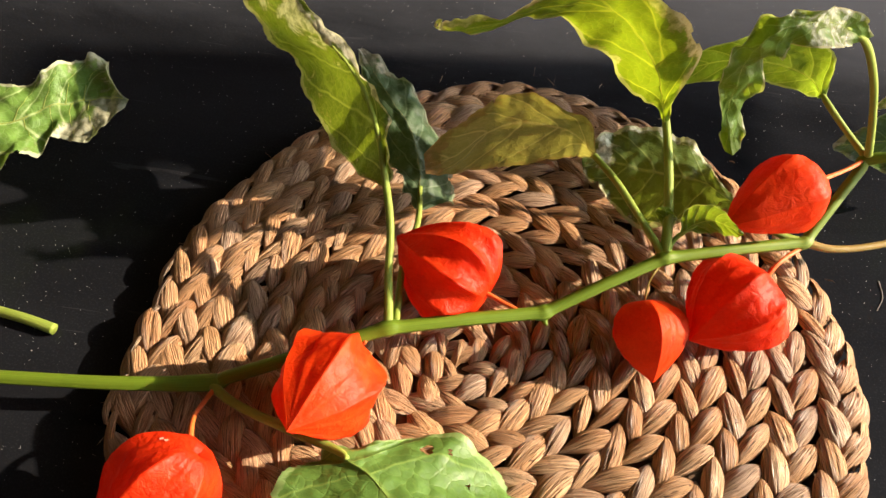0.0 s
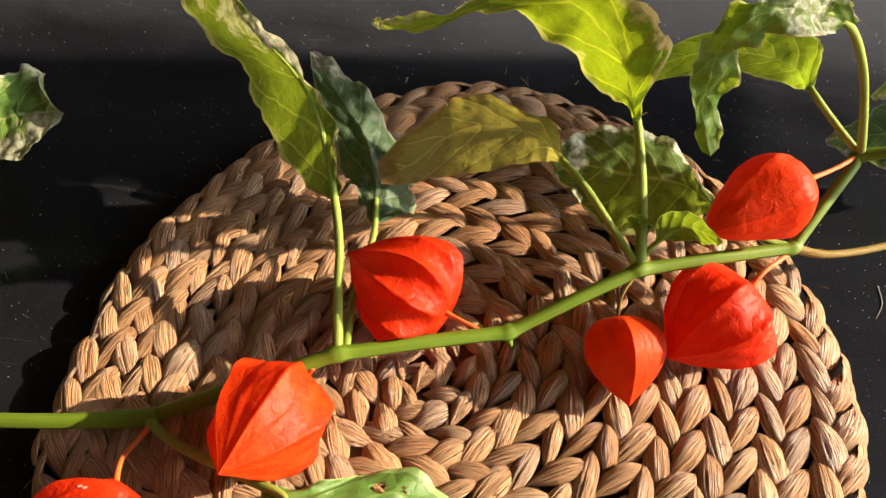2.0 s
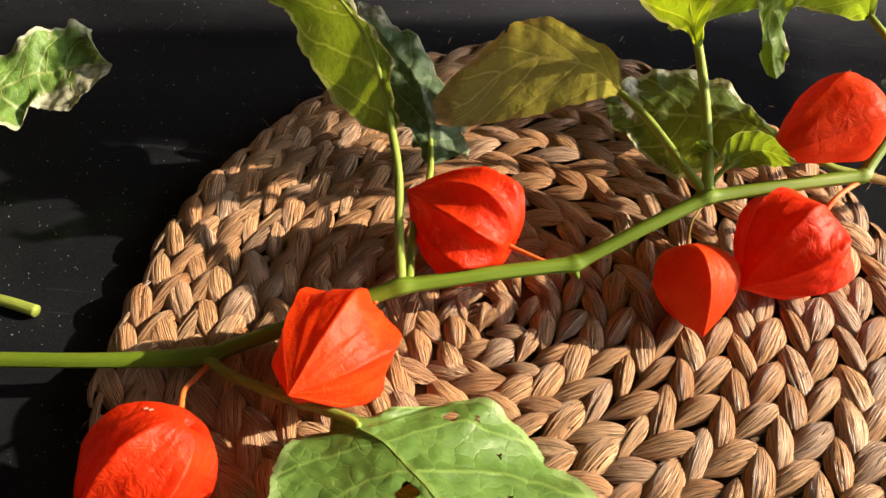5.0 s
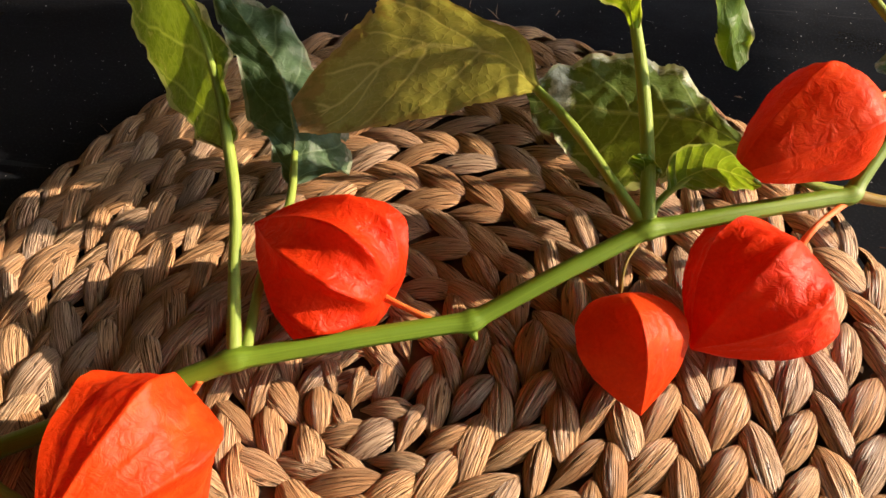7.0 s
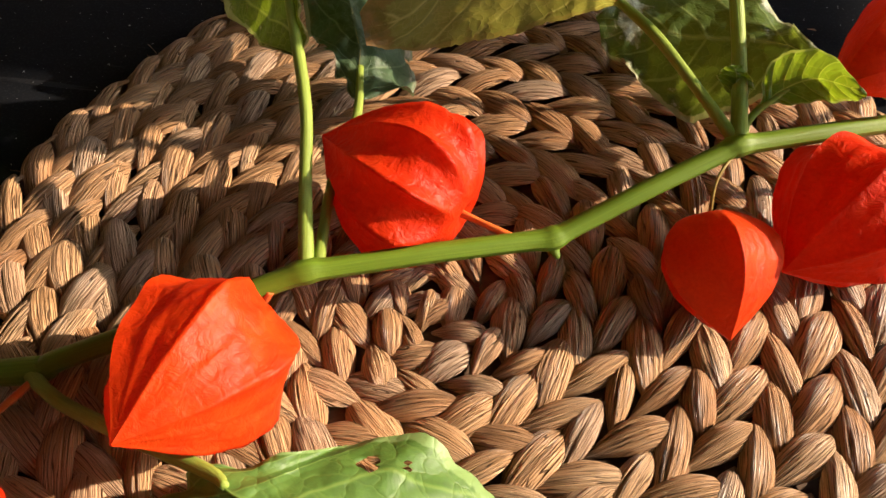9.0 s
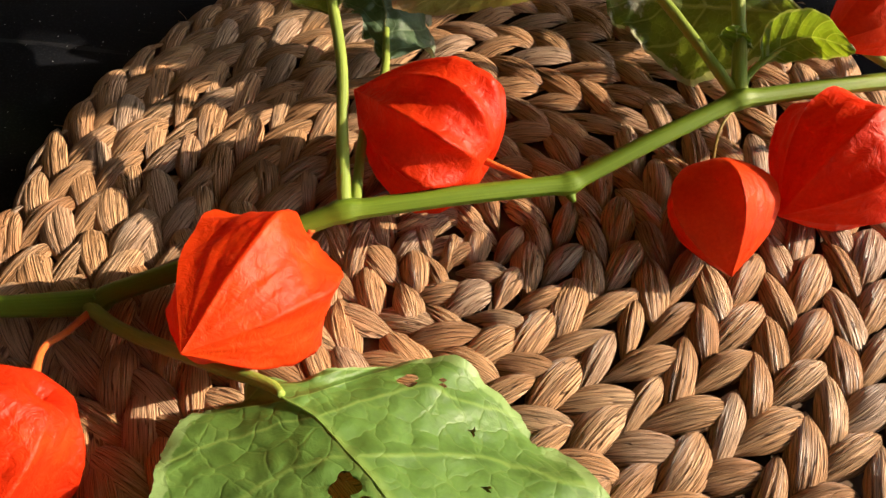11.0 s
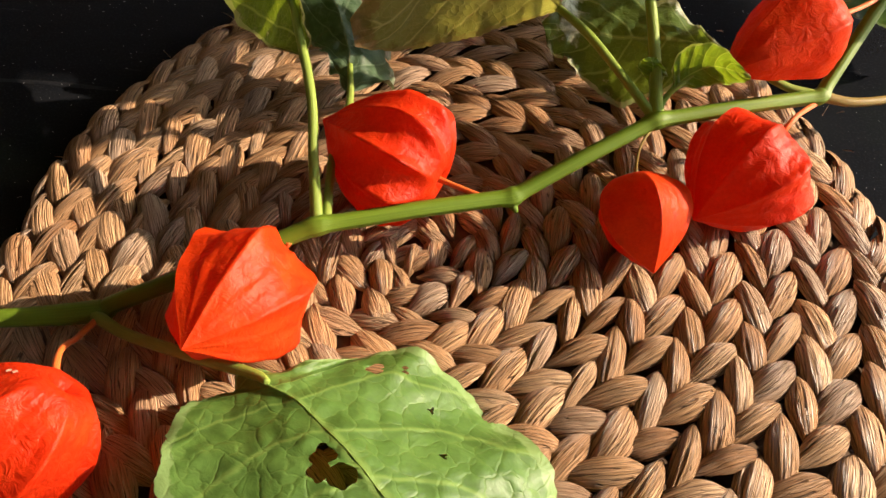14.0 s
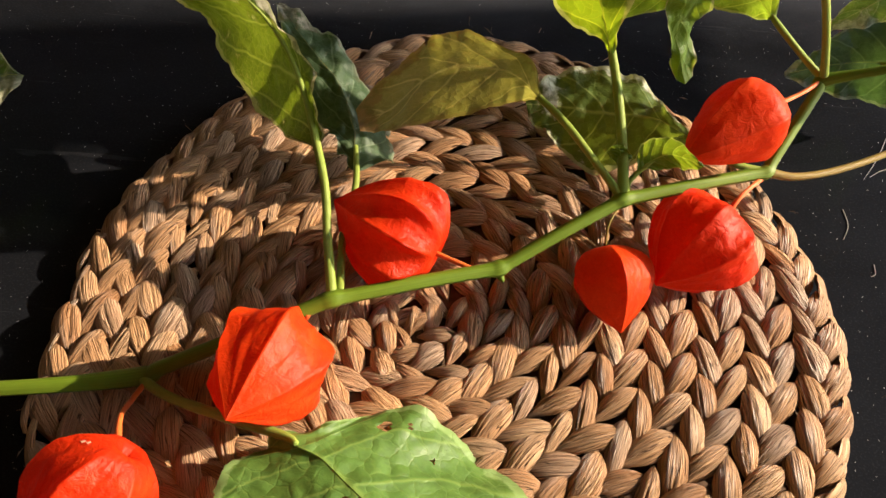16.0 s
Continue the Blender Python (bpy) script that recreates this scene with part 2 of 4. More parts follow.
def stem_material(name, a, b, rough=0.42):
    m, t, p, out = material(name)
    uv = node(t, "ShaderNodeTexCoord").outputs["UV"]
    ob = node(t, "ShaderNodeTexCoord").outputs["Object"]
    streak = noise_tex(t, scaled(t, uv, 3.0, 22.0), 1.0, 3.0)
    blotch = noise_tex(t, ob, 60, 3.0)
    col = mix(t, blotch, a, b)
    col = mix(t, maths(t, 'MULTIPLY', ramp(t, streak, [(0.45, (0, 0, 0)), (0.7, (1, 1, 1))]), 0.22), col, tuple(min(1.0, x * 1.8) for x in b))
    t.links.new(col, p.inputs["Base Color"])
    p.inputs["Roughness"].default_value = rough
    p.inputs["Subsurface Weight"].default_value = 0.15
    p.inputs["Specular IOR Level"].default_value = 0.22
    p.inputs["Subsurface Radius"].default_value = (0.002, 0.003, 0.001)
    t.links.new(bump(t, maths(t, 'ADD', streak, maths(t, 'MULTIPLY', noise_tex(t, ob, 900, 2.0), 0.4)), 0.35, 0.0006), p.inputs["Normal"])
    return m


def plaster_material(name, colour):
    m, t, p, out = material(name)
    c = node(t, "ShaderNodeTexCoord").outputs["Object"]
    t.links.new(mix(t, noise_tex(t, c, 3, 4.0), colour, tuple(x * 0.8 for x in colour)), p.inputs["Base Color"])
    p.inputs["Roughness"].default_value = 0.85
    t.links.new(bump(t, noise_tex(t, c, 90, 3.0), 0.2, 0.002), p.inputs["Normal"])
    return m


STRAND, STRAND_JOINED, GAP_SHADE, TABLE = strand_material("dried_strand", False), strand_material("dried_strand_joined", True), gap_shade_material(), table_material()
HUSK_ORANGE = thin_material("orange_husk", [(0.25, (0.60, 0.036, 0.004)), (0.55, (0.68, 0.052, 0.005)), (0.85, (0.75, 0.082, 0.008))], (0.92, 0.050, 0.003), 0.36, 0.45, scale=2.0, crinkle=0.85, gloss=0.20, mesh=0.09, depth=0.0014, net_size=120.0)
HUSK_RED = thin_material("red_husk", [(0.25, (0.58, 0.024, 0.004)), (0.55, (0.66, 0.036, 0.005)), (0.85, (0.74, 0.062, 0.008))], (0.94, 0.042, 0.003), 0.36, 0.42, scale=2.0, crinkle=1.1, gloss=0.20, mesh=0.10, depth=0.0019, net_size=120.0)
LEAF_FRESH = thin_material("fresh_leaf", [(0.3, (0.065, 0.155, 0.018)), (0.7, (0.125, 0.235, 0.034))], (0.48, 0.62, 0.006), 0.46, 0.38, (7.0, 0.20, (0.34, 0.44, 0.10)), crinkle=0.5, patch=(0.045, 0.115, 0.012), rim=(0.30, 0.36, 0.14))
LEAF_ARCHED = thin_material("arched_leaf", [(0.3, (0.070, 0.160, 0.014)), (0.7, (0.130, 0.240, 0.024))], (0.56, 0.70, 0.004), 0.52, 0.40, (6.0, 0.20, (0.46, 0.48, 0.06)), (-0.03, (0.46, 0.36, 0.20)), crinkle=0.5, tip=0.10, patch=(0.060, 0.135, 0.012), zones=[(0.45, 1.0, 0.28, 0.35, 0.34), (0.82, 0.5, 0.22, 0.9, 0.24)], rim=(0.42, 0.36, 0.20))
LEAF_FOLDED = thin_material("folded_leaf", [(0.3, (0.060, 0.135, 0.020)), (0.7, (0.115, 0.215, 0.034))], (0.52, 0.66, 0.006), 0.50, 0.45, (8.0, 0.18, (0.20, 0.30, 0.08)), (-0.06, (0.58, 0.62, 0.50)), crinkle=1.0, tip=0.0, patch=(0.045, 0.105, 0.012), zones=[(0.22, 0.0, 0.20, 1.6, 0.30)], rim=(0.40, 0.38, 0.22))
LEAF_BROAD = thin_material("broad_leaf", [(0.3, (0.078, 0.165, 0.025)), (0.7, (0.112, 0.215, 0.040))], (0.30, 0.46, 0.02), 0.24, 0.50, (7.0, 0.17, (0.20, 0.31, 0.065)), crinkle=0.40, gloss=0.45, mesh=0.26, depth=0.0012, rim=(0.24, 0.36, 0.12), net_size=130.0)
LEAF_SPOTTED = thin_material("spotted_leaf", [(0.3, (0.070, 0.135, 0.016)), (0.7, (0.145, 0.230, 0.030))], (0.40, 0.50, 0.008), 0.28, 0.45, (5.0, 0.26, (0.34, 0.40, 0.12)), (0.0, (0.68, 0.64, 0.46)), crinkle=0.8, tip=0.05, patch=(0.052, 0.105, 0.014), zones=[(0.72, -0.05, 0.18, 0.45, 0.34), (0.55, 0.9, 0.4, 0.5, 0.25)], rim=(0.40, 0.40, 0.20))
LEAF_DULL = thin_material("dull_leaf", [(0.3, (0.050, 0.095, 0.016)), (0.7, (0.10, 0.155, 0.032))], (0.30, 0.38, 0.010), 0.34, 0.42, (6.0, 0.22, (0.24, 0.30, 0.10)), (-0.05, (0.62, 0.66, 0.50)), crinkle=0.8, tip=0.10, zones=[(0.86, 0.0, 0.12, 0.7, 0.34), (0.35, -1.0, 0.3, 0.3, 0.25)], rim=(0.45, 0.46, 0.26))
LEAF_OLIVE = thin_material("olive_leaf", [(0.3, (0.150, 0.155, 0.038)), (0.7, (0.225, 0.215, 0.060))], (0.52, 0.50, 0.06), 0.50, 0.45, (5.0, 0.28, (0.50, 0.44, 0.16)), (-0.02, (0.15, 0.070, 0.030)), crinkle=0.35, tip=0.0, rim=(0.22, 0.14, 0.05), zones=[(1.0, 0.0, 0.13, 3.0, 0.50), (0.72, -1.0, 0.12, 0.3, 0.25)])
LEAF_DARK = thin_material("dark_leaf", [(0.3, (0.045, 0.085, 0.040)), (0.7, (0.085, 0.14, 0.066))], (0.16, 0.34, 0.03), 0.22, 0.5, (7.0, 0.2, (0.15, 0.21, 0.12)), (-0.04, (0.36, 0.34, 0.26)), crinkle=1.0, tip=0.35, patch=(0.036, 0.072, 0.028), rim=(0.24, 0.27, 0.18))
LEAF_WILTED = thin_material("wilted_leaf", [(0.3, (0.095, 0.20, 0.030)), (0.7, (0.165, 0.30, 0.055))], (0.40, 0.55, 0.04), 0.30, 0.5, (6.0, 0.22, (0.44, 0.54, 0.24)), (-0.02, (0.50, 0.50, 0.36)), crinkle=0.9, tip=0.20, zones=[(0.78, 0.6, 0.25, 0.9, 0.28)], rim=(0.50, 0.52, 0.36))
STEM = stem_material("green_stem", (0.085, 0.150, 0.009), (0.140, 0.205, 0.017), 0.5)
PETIOLE = stem_material("leaf_stalk", (0.18, 0.25, 0.035), (0.25, 0.32, 0.06), 0.5)
RIB = thin_material("leaf_rib", [(0.3, (0.30, 0.38, 0.10)), (0.7, (0.36, 0.42, 0.14))], (0.75, 0.80, 0.12), 0.65, 0.5, crinkle=0.1)
RIB_GREEN = thin_material("green_leaf_rib", [(0.3, (0.17, 0.29, 0.05)), (0.7, (0.22, 0.32, 0.07))], (0.45, 0.60, 0.10), 0.35, 0.45, crinkle=0.1)
RIB_DULL = thin_material("dull_leaf_rib", [(0.3, (0.24, 0.22, 0.08)), (0.7, (0.32, 0.29, 0.11))], (0.60, 0.52, 0.15), 0.6, 0.5, crinkle=0.1)
STALK_RED = stem_material("orange_stalk", (0.62, 0.10, 0.02), (0.66, 0.17, 0.04))
STALK_BROWN = stem_material("brown_stalk", (0.21, 0.145, 0.030), (0.27, 0.19, 0.050))
SCAR = stem_material("pale_scar", (0.62, 0.30, 0.20), (0.70, 0.42, 0.30), 0.7)
LINT = stem_material("pale_lint", (0.34, 0.33, 0.31), (0.40, 0.39, 0.37), 0.8)
WALL, FLOOR = plaster_material("wall_plaster", (0.46, 0.40, 0.33)), plaster_material("floor_boards", (0.20, 0.15, 0.11))


# ---- mesh helpers ----
def mesh_object(name, verts, faces, mat, parent=None, uvs=None, smooth=True, label=""):
    me = bpy.data.meshes.new(name)
    me.from_pydata([tuple(v) for v in verts], [], faces)
    if uvs is not None:
        layer = me.uv_layers.new(name="uv")
        loops = np.zeros(len(me.loops), dtype=np.int32)
        me.loops.foreach_get("vertex_index", loops)
        layer.data.foreach_set("uv", np.asarray(uvs, dtype=np.float32)[loops].ravel())
    me.polygons.foreach_set("use_smooth", [smooth] * len(me.polygons))
    me.materials.append(mat)
    me.update()
    ob = new(name, me)
    ob.parent = parent
    if label:
        ob["label"] = label
    return ob


def part(name, bm, mat, parent, label=""):
    me = bpy.data.meshes.new(name)
    bm.to_mesh(me)
    bm.free()
    me.materials.append(mat)
    ob = new(name, me)
    ob.parent = parent
    if label:
        ob["label"] = label
    return ob


def box(bm, x0, x1, y0, y1, z0, z1, bevel=0.0):
    r = bmesh.ops.create_cube(bm, size=1.0, matrix=Matrix.LocRotScale(((x0 + x1) / 2, (y0 + y1) / 2, (z0 + z1) / 2), None, (x1 - x0, y1 - y0, z1 - z0)))
    if bevel:
        edges = {e for v in r["verts"] for e in v.link_edges}
        bmesh.ops.bevel(bm, geom=list(edges), offset=bevel, segments=3, affect='EDGES')
    return bm


def spline(points, n):
    """n points on a Catmull-Rom curve through the rows of points."""
    p = np.asarray(points, dtype=float)
    p = np.vstack([2 * p[0] - p[1], p, 2 * p[-1] - p[-2]])
    out = []
    for s in np.linspace(0, len(p) - 3 - 1e-9, n):
        i = int(s)
        f = s - i
        a, b, c, d = p[i], p[i + 1], p[i + 2], p[i + 3]
        out.append(0.5 * (2 * b + (c - a) * f + (2 * a - 5 * b + 4 * c - d) * f * f + (3 * b - a - 3 * c + d) * f ** 3))
    return np.array(out)


def tube(name, points, radii, mat, parent, n=40, sides=12, label="", swell=(), ridges=0.0):
    """A stalk along a curve; swell: places (share of the length, extra radius, spread) where it thickens."""
    pts = spline(points, n)
    rad = spline(np.asarray(radii, dtype=float)[:, None], n)[:, 0]
    for at, extra, spread in swell:
        rad = rad + extra * np.exp(-((np.linspace(0, 1, n) - at) / spread) ** 2)
    tang = np.gradient(pts, axis=0)
    tang /= np.linalg.norm(tang, axis=1)[:, None]
    side = np.cross(tang[0], (0.12, 0.2, 0.97))
    verts, uvs, faces = [], [], []
    for i in range(n):
        side = side - tang[i] * side.dot(tang[i])
        side /= np.linalg.norm(side)
        up = np.cross(side, tang[i])
        for k in range(sides + 1):
            a = 2 * math.pi * k / sides
            r = rad[i] * (1 + ridges * math.cos(5 * a))
            verts.append(pts[i] + r * (math.cos(a) * side + math.sin(a) * up))
            uvs.append((i / n * 4, k / sides))
    for i in range(n - 1):
        for k in range(sides):
            a = i * (sides + 1) + k
            faces.append((a, a + 1, a + sides + 2, a + sides + 1))
    faces.append(tuple(range(sides, -1, -1))[:sides])
    faces.append(tuple((n - 1) * (sides + 1) + k for k in range(sides)))
    return mesh_object(name, verts, faces, mat, parent, uvs, True, label)


def leaf(stations, mat, rib_mat, parent, seed, label, ruffle=0.003, crumple=0.002, holes=(), nibble=0.0, cup=0.0, rib=0.0011, nu=84, nv=44, turn_up=0.0, veins=0):
    """A blade laid through a few cross-sections (rib, edge, edge), with a wavy toothed margin, bulges between the veins and bitten holes; its rib is a part of it."""
    st = np.asarray(stations, dtype=float)
    mid, left, right = spline(st[:, 0:3], nu), spline(st[:, 3:6], nu), spline(st[:, 6:9], nu)
    verts, uvs = [], []
    shift = Vector((seed * 3.1, seed * 1.7, seed * 0.9))
    for i in range(nu):
        u = i / (nu - 1)
        ends = min(1.0, u / 0.06) * min(1.0, (1 - u) / 0.05)
        t = mid[min(i + 1, nu - 1)] - mid[max(i - 1, 0)]
        for k in range(nv + 1):
            v = 2 * k / nv - 1
            edge = left[i] if v < 0 else right[i]
            w = edge - mid[i]
            size = np.linalg.norm(w) + 1e-9
            other = (right[i] - mid[i]) if v < 0 else (mid[i] - left[i])
            n = np.cross(t, (right[i] - left[i]))
            n = n / (np.linalg.norm(n) + 1e-9)
            a = abs(v)
            tooth = 1 + 0.03 * noise.noise(Vector((u * 22 + seed, 3.0 * (v > 0), 0.3))) + 0.03 * noise.noise(Vector((u * 60, 5.0 * (v > 0), seed)))
            q = mid[i] + w * a * (1 + (tooth - 1) * a)
            p3 = Vector(q) * 34 + shift
            lift = ruffle * a ** 2.5 * noise.noise(Vector((u * 9 + seed, 2.0 * (v > 0), 0.7))) * 1.8
            lift += crumple * noise.noise(p3) * (0.35 + a) + 0.35 * crumple * noise.noise(p3 * 2.7)
            lift += cup * (a * a - a) * size * 4 * 0.25
            lift += turn_up * a ** 4 * size * (0.6 + 0.8 * noise.noise(Vector((u * 7 + seed, 9.0 * (v > 0), 0.2))))
            lift += 0.45 * ruffle * a ** 4 * noise.noise(Vector((u * 26 + seed, 6.0 * (v > 0), 0.4)))
            lift += 0.22 * crumple * noise.noise(p3 * 6.1)
            q = q + n * lift * ends
            verts.append(q)
            uvs.append((u, k / nv))
    cuts = []
    for hx, hy, hz, hr in holes:
        hub = min(verts, key=lambda q: (q[0] - hx) ** 2 + (q[1] - hy) ** 2)
        cuts.append((np.array(hub), hr))

    def rim(q, hub, hr):
        d = q - hub
        a = math.atan2(d[1], d[0])
        return np.linalg.norm(d), hr * (1 + 0.45 * noise.noise(Vector((math.cos(a) * 1.3, math.sin(a) * 1.3, hr * 900 + seed))))

    for hub, hr in cuts:
        for n_, q in enumerate(verts):
            if abs(q[0] - hub[0]) < 2 * hr and abs(q[1] - hub[1]) < 2 * hr:
                d, r = rim(q, hub, hr)
                if r * 0.55 < d < r + 0.0008:
                    verts[n_] = hub + (q - hub) * (r / d)
    faces = []
    for i in range(nu - 1):
        for k in range(nv):
            u, v = (i + 0.5) / (nu - 1), 2 * (k + 0.5) / nv - 1
            gone = False
            a = i * (nv + 1) + k
            for hub, hr in cuts:
                q = (verts[a] + verts[a + 1] + verts[a + nv + 1] + verts[a + nv + 2]) / 4
                if abs(q[0] - hub[0]) < 2 * hr and abs(q[1] - hub[1]) < 2 * hr:
                    d, r = rim(q, hub, hr)
                    gone = gone or d < r * 0.97
            if nibble and abs(v) > 0.8 and noise.noise(Vector((u * 16, 4.0 * (v > 0), seed * 2.3))) > 0.62 - nibble + 1.6 * (1 - abs(v)):
                gone = True
            if not gone:
                a = i * (nv + 1) + k
                faces.append((a, a + 1, a + nv + 2, a + nv + 1))
    blade = mesh_object("leaf", verts, faces, mat, parent, uvs, True, label)
    centre = np.array([verts[i * (nv + 1) + nv // 2] for i in range(nu)])
    pick = centre[::4]
    tube("midrib", pick, np.linspace(rib, rib * 0.3, len(pick)) * (0.4 if veins else 0.15), rib_mat, blade, n=nu, sides=8)
    for j in range(veins):
        for sgn in (-1, 1):
            u0 = 0.10 + 0.72 * (j + (0.3 if sgn > 0 else 0.0)) / veins
            line = []
            for f in np.linspace(0.02, 0.90, 8):
                i = min(nu - 1, int(round((u0 + (0.15 + 0.02 * noise.noise(Vector((j, sgn, seed)))) * f ** 1.35) * (nu - 1))))
                k = int(round(nv / 2 + sgn * f * nv / 2))
                line.append(verts[i * (nv + 1) + k])
            tube("vein", line, [rib * 0.30, rib * 0.26, rib * 0.22, rib * 0.18, rib * 0.15, rib * 0.12, rib * 0.10, rib * 0.07], rib_mat, blade, n=18, sides=6)
    return blade


HUSK_PROFILE = [(0.12, 0.0), (0.045, 0.13), (0.008, 0.34), (0.045, 0.62), (0.16, 0.86), (0.33, 1.0), (0.48, 0.96), (0.66, 0.76), (0.82, 0.46), (0.93, 0.18), (1.0, 0.015)]


def lantern(base, tip, radius, roll, seed, parent, label, stalk, stalk_mat, squash=1.0, ribs=5, deep=0.8, small=0.015, dents=1.0, thick=0.0011, scar=None, taper=0.0, skin=None):
    """A papery five-sided husk from base to tip, with sharp ribs and crumpled faces, on its stalk."""
    base, tip = Vector(base), Vector(tip)
    axis = tip - base
    length = axis.length
    axis.normalize()
    side = axis.cross(Vector((0.05, 0.1, 1))).normalized()
    up = side.cross(axis)
    around, along = 170, 60
    prof = spline(HUSK_PROFILE, along)
    verts, uvs, faces = [], [], []
    shift = Vector((seed * 2.3, seed * 5.1, seed))
    for i, (a, r) in enumerate(prof):
        for k in range(around + 1):
            th = 2 * math.pi * k / around
            wedge = 2 * math.pi / ribs
            seg = (th % wedge) - wedge / 2
            flat = math.cos(wedge / 2) / math.cos(seg)
            near_rib = 1 - abs(math.sin(0.5 * ribs * th))
            crease = math.exp(-(seg / (0.10 * wedge)) ** 2)
            lobes = max(0.0, 1 - a / 0.26) * (0.3 + 0.7 * (1 - r))
            slim = 1 - taper * math.sin(math.pi * max(0.0, min(1.0, (a - 0.25) / 0.80)))
            rr = radius * r * slim * ((1 - deep) + deep * flat + (0.04 * near_rib ** 4 + small * crease) * min(1.0, a / 0.2) + 0.045 * deep * near_rib ** 2 * math.exp(-((a - 0.16) / 0.13) ** 2) - 0.2 * lobes * near_rib ** 2)
            d = Vector((math.cos(th + roll), math.sin(th + roll), a * 2.0))
            rr *= 1 + dents * (0.05 * noise.noise(d * 1.3 + shift) + 0.03 * noise.noise(d * 3.6 + shift) + (0.012 + 0.016 * max(0.0, 1 - a * 2)) * noise.noise(d * 9 + shift) + 0.007 * noise.noise(d * 19 + shift)) * min(1, r * 2)
            bend = 0.05 * radius * math.sin(math.pi * a)
            c, s = math.cos(th + roll), math.sin(th + roll)
            verts.append(base + axis * (a * length) + side * (rr * c) + up * (rr * s * squash + bend))
            uvs.append((k / around, max(0.0, a)))
    for i in range(along - 1):
        for k in range(around):
            q = i * (around + 1) + k
            faces.append((q, q + 1, q + around + 2, q + around + 1))
    husk = mesh_object("husk", verts, faces, skin or HUSK_RED, parent, uvs, True, label)
    if scar:
        spot = Vector(scar)
        hub = base.lerp(tip, 0.4)
        pick = [f for f in faces if (sum((verts[k] for k in f), Vector()) / 4 - spot).length < 0.0034 * (1 + 0.5 * noise.noise(verts[f[0]] * 900))]
        used = sorted({k for f in pick for k in f})
        index = {k: i for i, k in enumerate(used)}
        mesh_object("scar", [verts[k] + (verts[k] - hub).normalized() * 0.0003 for k in used], [tuple(index[k] for k in f) for f in pick], SCAR, husk, [uvs[k] for k in used], True, "pale dry scar")
    start = base + axis * (0.11 * length)
    tube("stalk", [start, *stalk], [thick * 1.6, *[thick] * (len(stalk) - 1), thick * 1.2], stalk_mat, husk, n=24, sides=8)
    return husk


# ---- unseen room added around the table to darken its reflections ----
SHADE_BAR = (0.640, 0.735, 0.90)          # unseen short bar, added to shade the far part of the mat


def room():
    x0, x1, y0, y1, z0, z1 = -2.2, 1.5, -2.0, 2.6, -0.74, 1.75
    th = 0.12
    for name, dims in (("unseen_wall_west", (x0 - th, x0, y0, y1, z0, z1)), ("unseen_wall_south", (x0 - th, x1 + th, y0 - th, y0, z0, z1)), ("unseen_wall_north", (x0 - th, x1 + th, y1, y1 + th, z0, z1))):
        ob = part(name, box(bmesh.new(), *dims), WALL, None)
        tagged(ob, "unseen plain grey plastered wall, added to darken reflections", "wall", kind="structure")
    tagged(part("ceiling", box(bmesh.new(), x0 - th, x1 + th, y0 - th, y1 + th, z1, z1 + th), WALL, None), "unseen plain grey plastered ceiling, added to darken reflections", "ceiling", kind="structure")
    tagged(part("floor", box(bmesh.new(), x0 - th, x1 + th, y0 - th, y1 + th, z0 - th, z0), FLOOR, None), "dark brown floor under the table", "floor", kind="structure")
    bm = bmesh.new()
    wy0, wy1, wz0, wz1 = -1.4, 2.1, -0.25, 1.45
    box(bm, x1, x1 + th, y0, wy0, z0, z1)
    box(bm, x1, x1 + th, wy1, y1, z0, z1)
    box(bm, x1, x1 + th, wy0, wy1, z0, wz0)
    box(bm, x1, x1 + th, wy0, wy1, wz1, z1)
    # Added bar that blocks the sun, and the thin strip it hangs from.
    box(bm, x1 + 0.02, x1 + 0.10, SHADE_BAR[0], SHADE_BAR[1], 0.70, SHADE_BAR[2])
    box(bm, x1 + 0.05, x1 + 0.06, 0.684, 0.690, SHADE_BAR[2], wz1)
    tagged(part("unseen_wall_east", bm, WALL, None), "unseen plain grey wall, wide window, added shading bar", "wall", kind="structure")


room()


# ---- table ----
table = tagged(new("table"), "glossy black table top, dust and scratches, far sheen painted in", "table")
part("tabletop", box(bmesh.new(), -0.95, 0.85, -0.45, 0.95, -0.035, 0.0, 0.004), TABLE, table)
for lx in (-0.88, 0.78):
    for ly in (-0.38, 0.88):
        part("leg", box(bmesh.new(), lx - 0.03, lx + 0.03, ly - 0.03, ly + 0.03, -0.74, -0.0355, 0.003), TABLE, table)


# ---- woven mat ----
SPIRAL, RIM = (0.008, 0.236), (0.030, 0.247)
PITCH = 0.0180
MAT_R = 0.179
# the rim's radius every 30 degrees from +x, turning left
RIM_R = [0.183, 0.180, 0.184, 0.189, 0.173, 0.165, 0.171, 0.190, 0.190, 0.187, 0.185, 0.185]
COIL_END = radians(270)
COIL_TURN = COIL_END - (MAT_R - 0.42 * PITCH) / PITCH * 2 * math.pi


def rim_scale(a):
    s = (a / (2 * math.pi) * 12) % 12
    i = int(s)
    f = s - i
    f = f * f * (3 - 2 * f)
    wanted = RIM_R[i] * (1 - f) + RIM_R[(i + 1) % 12] * f
    done = ((a - COIL_END) / (2 * math.pi)) % 1.0
    return wanted / (MAT_R - PITCH * (0.92 - done))


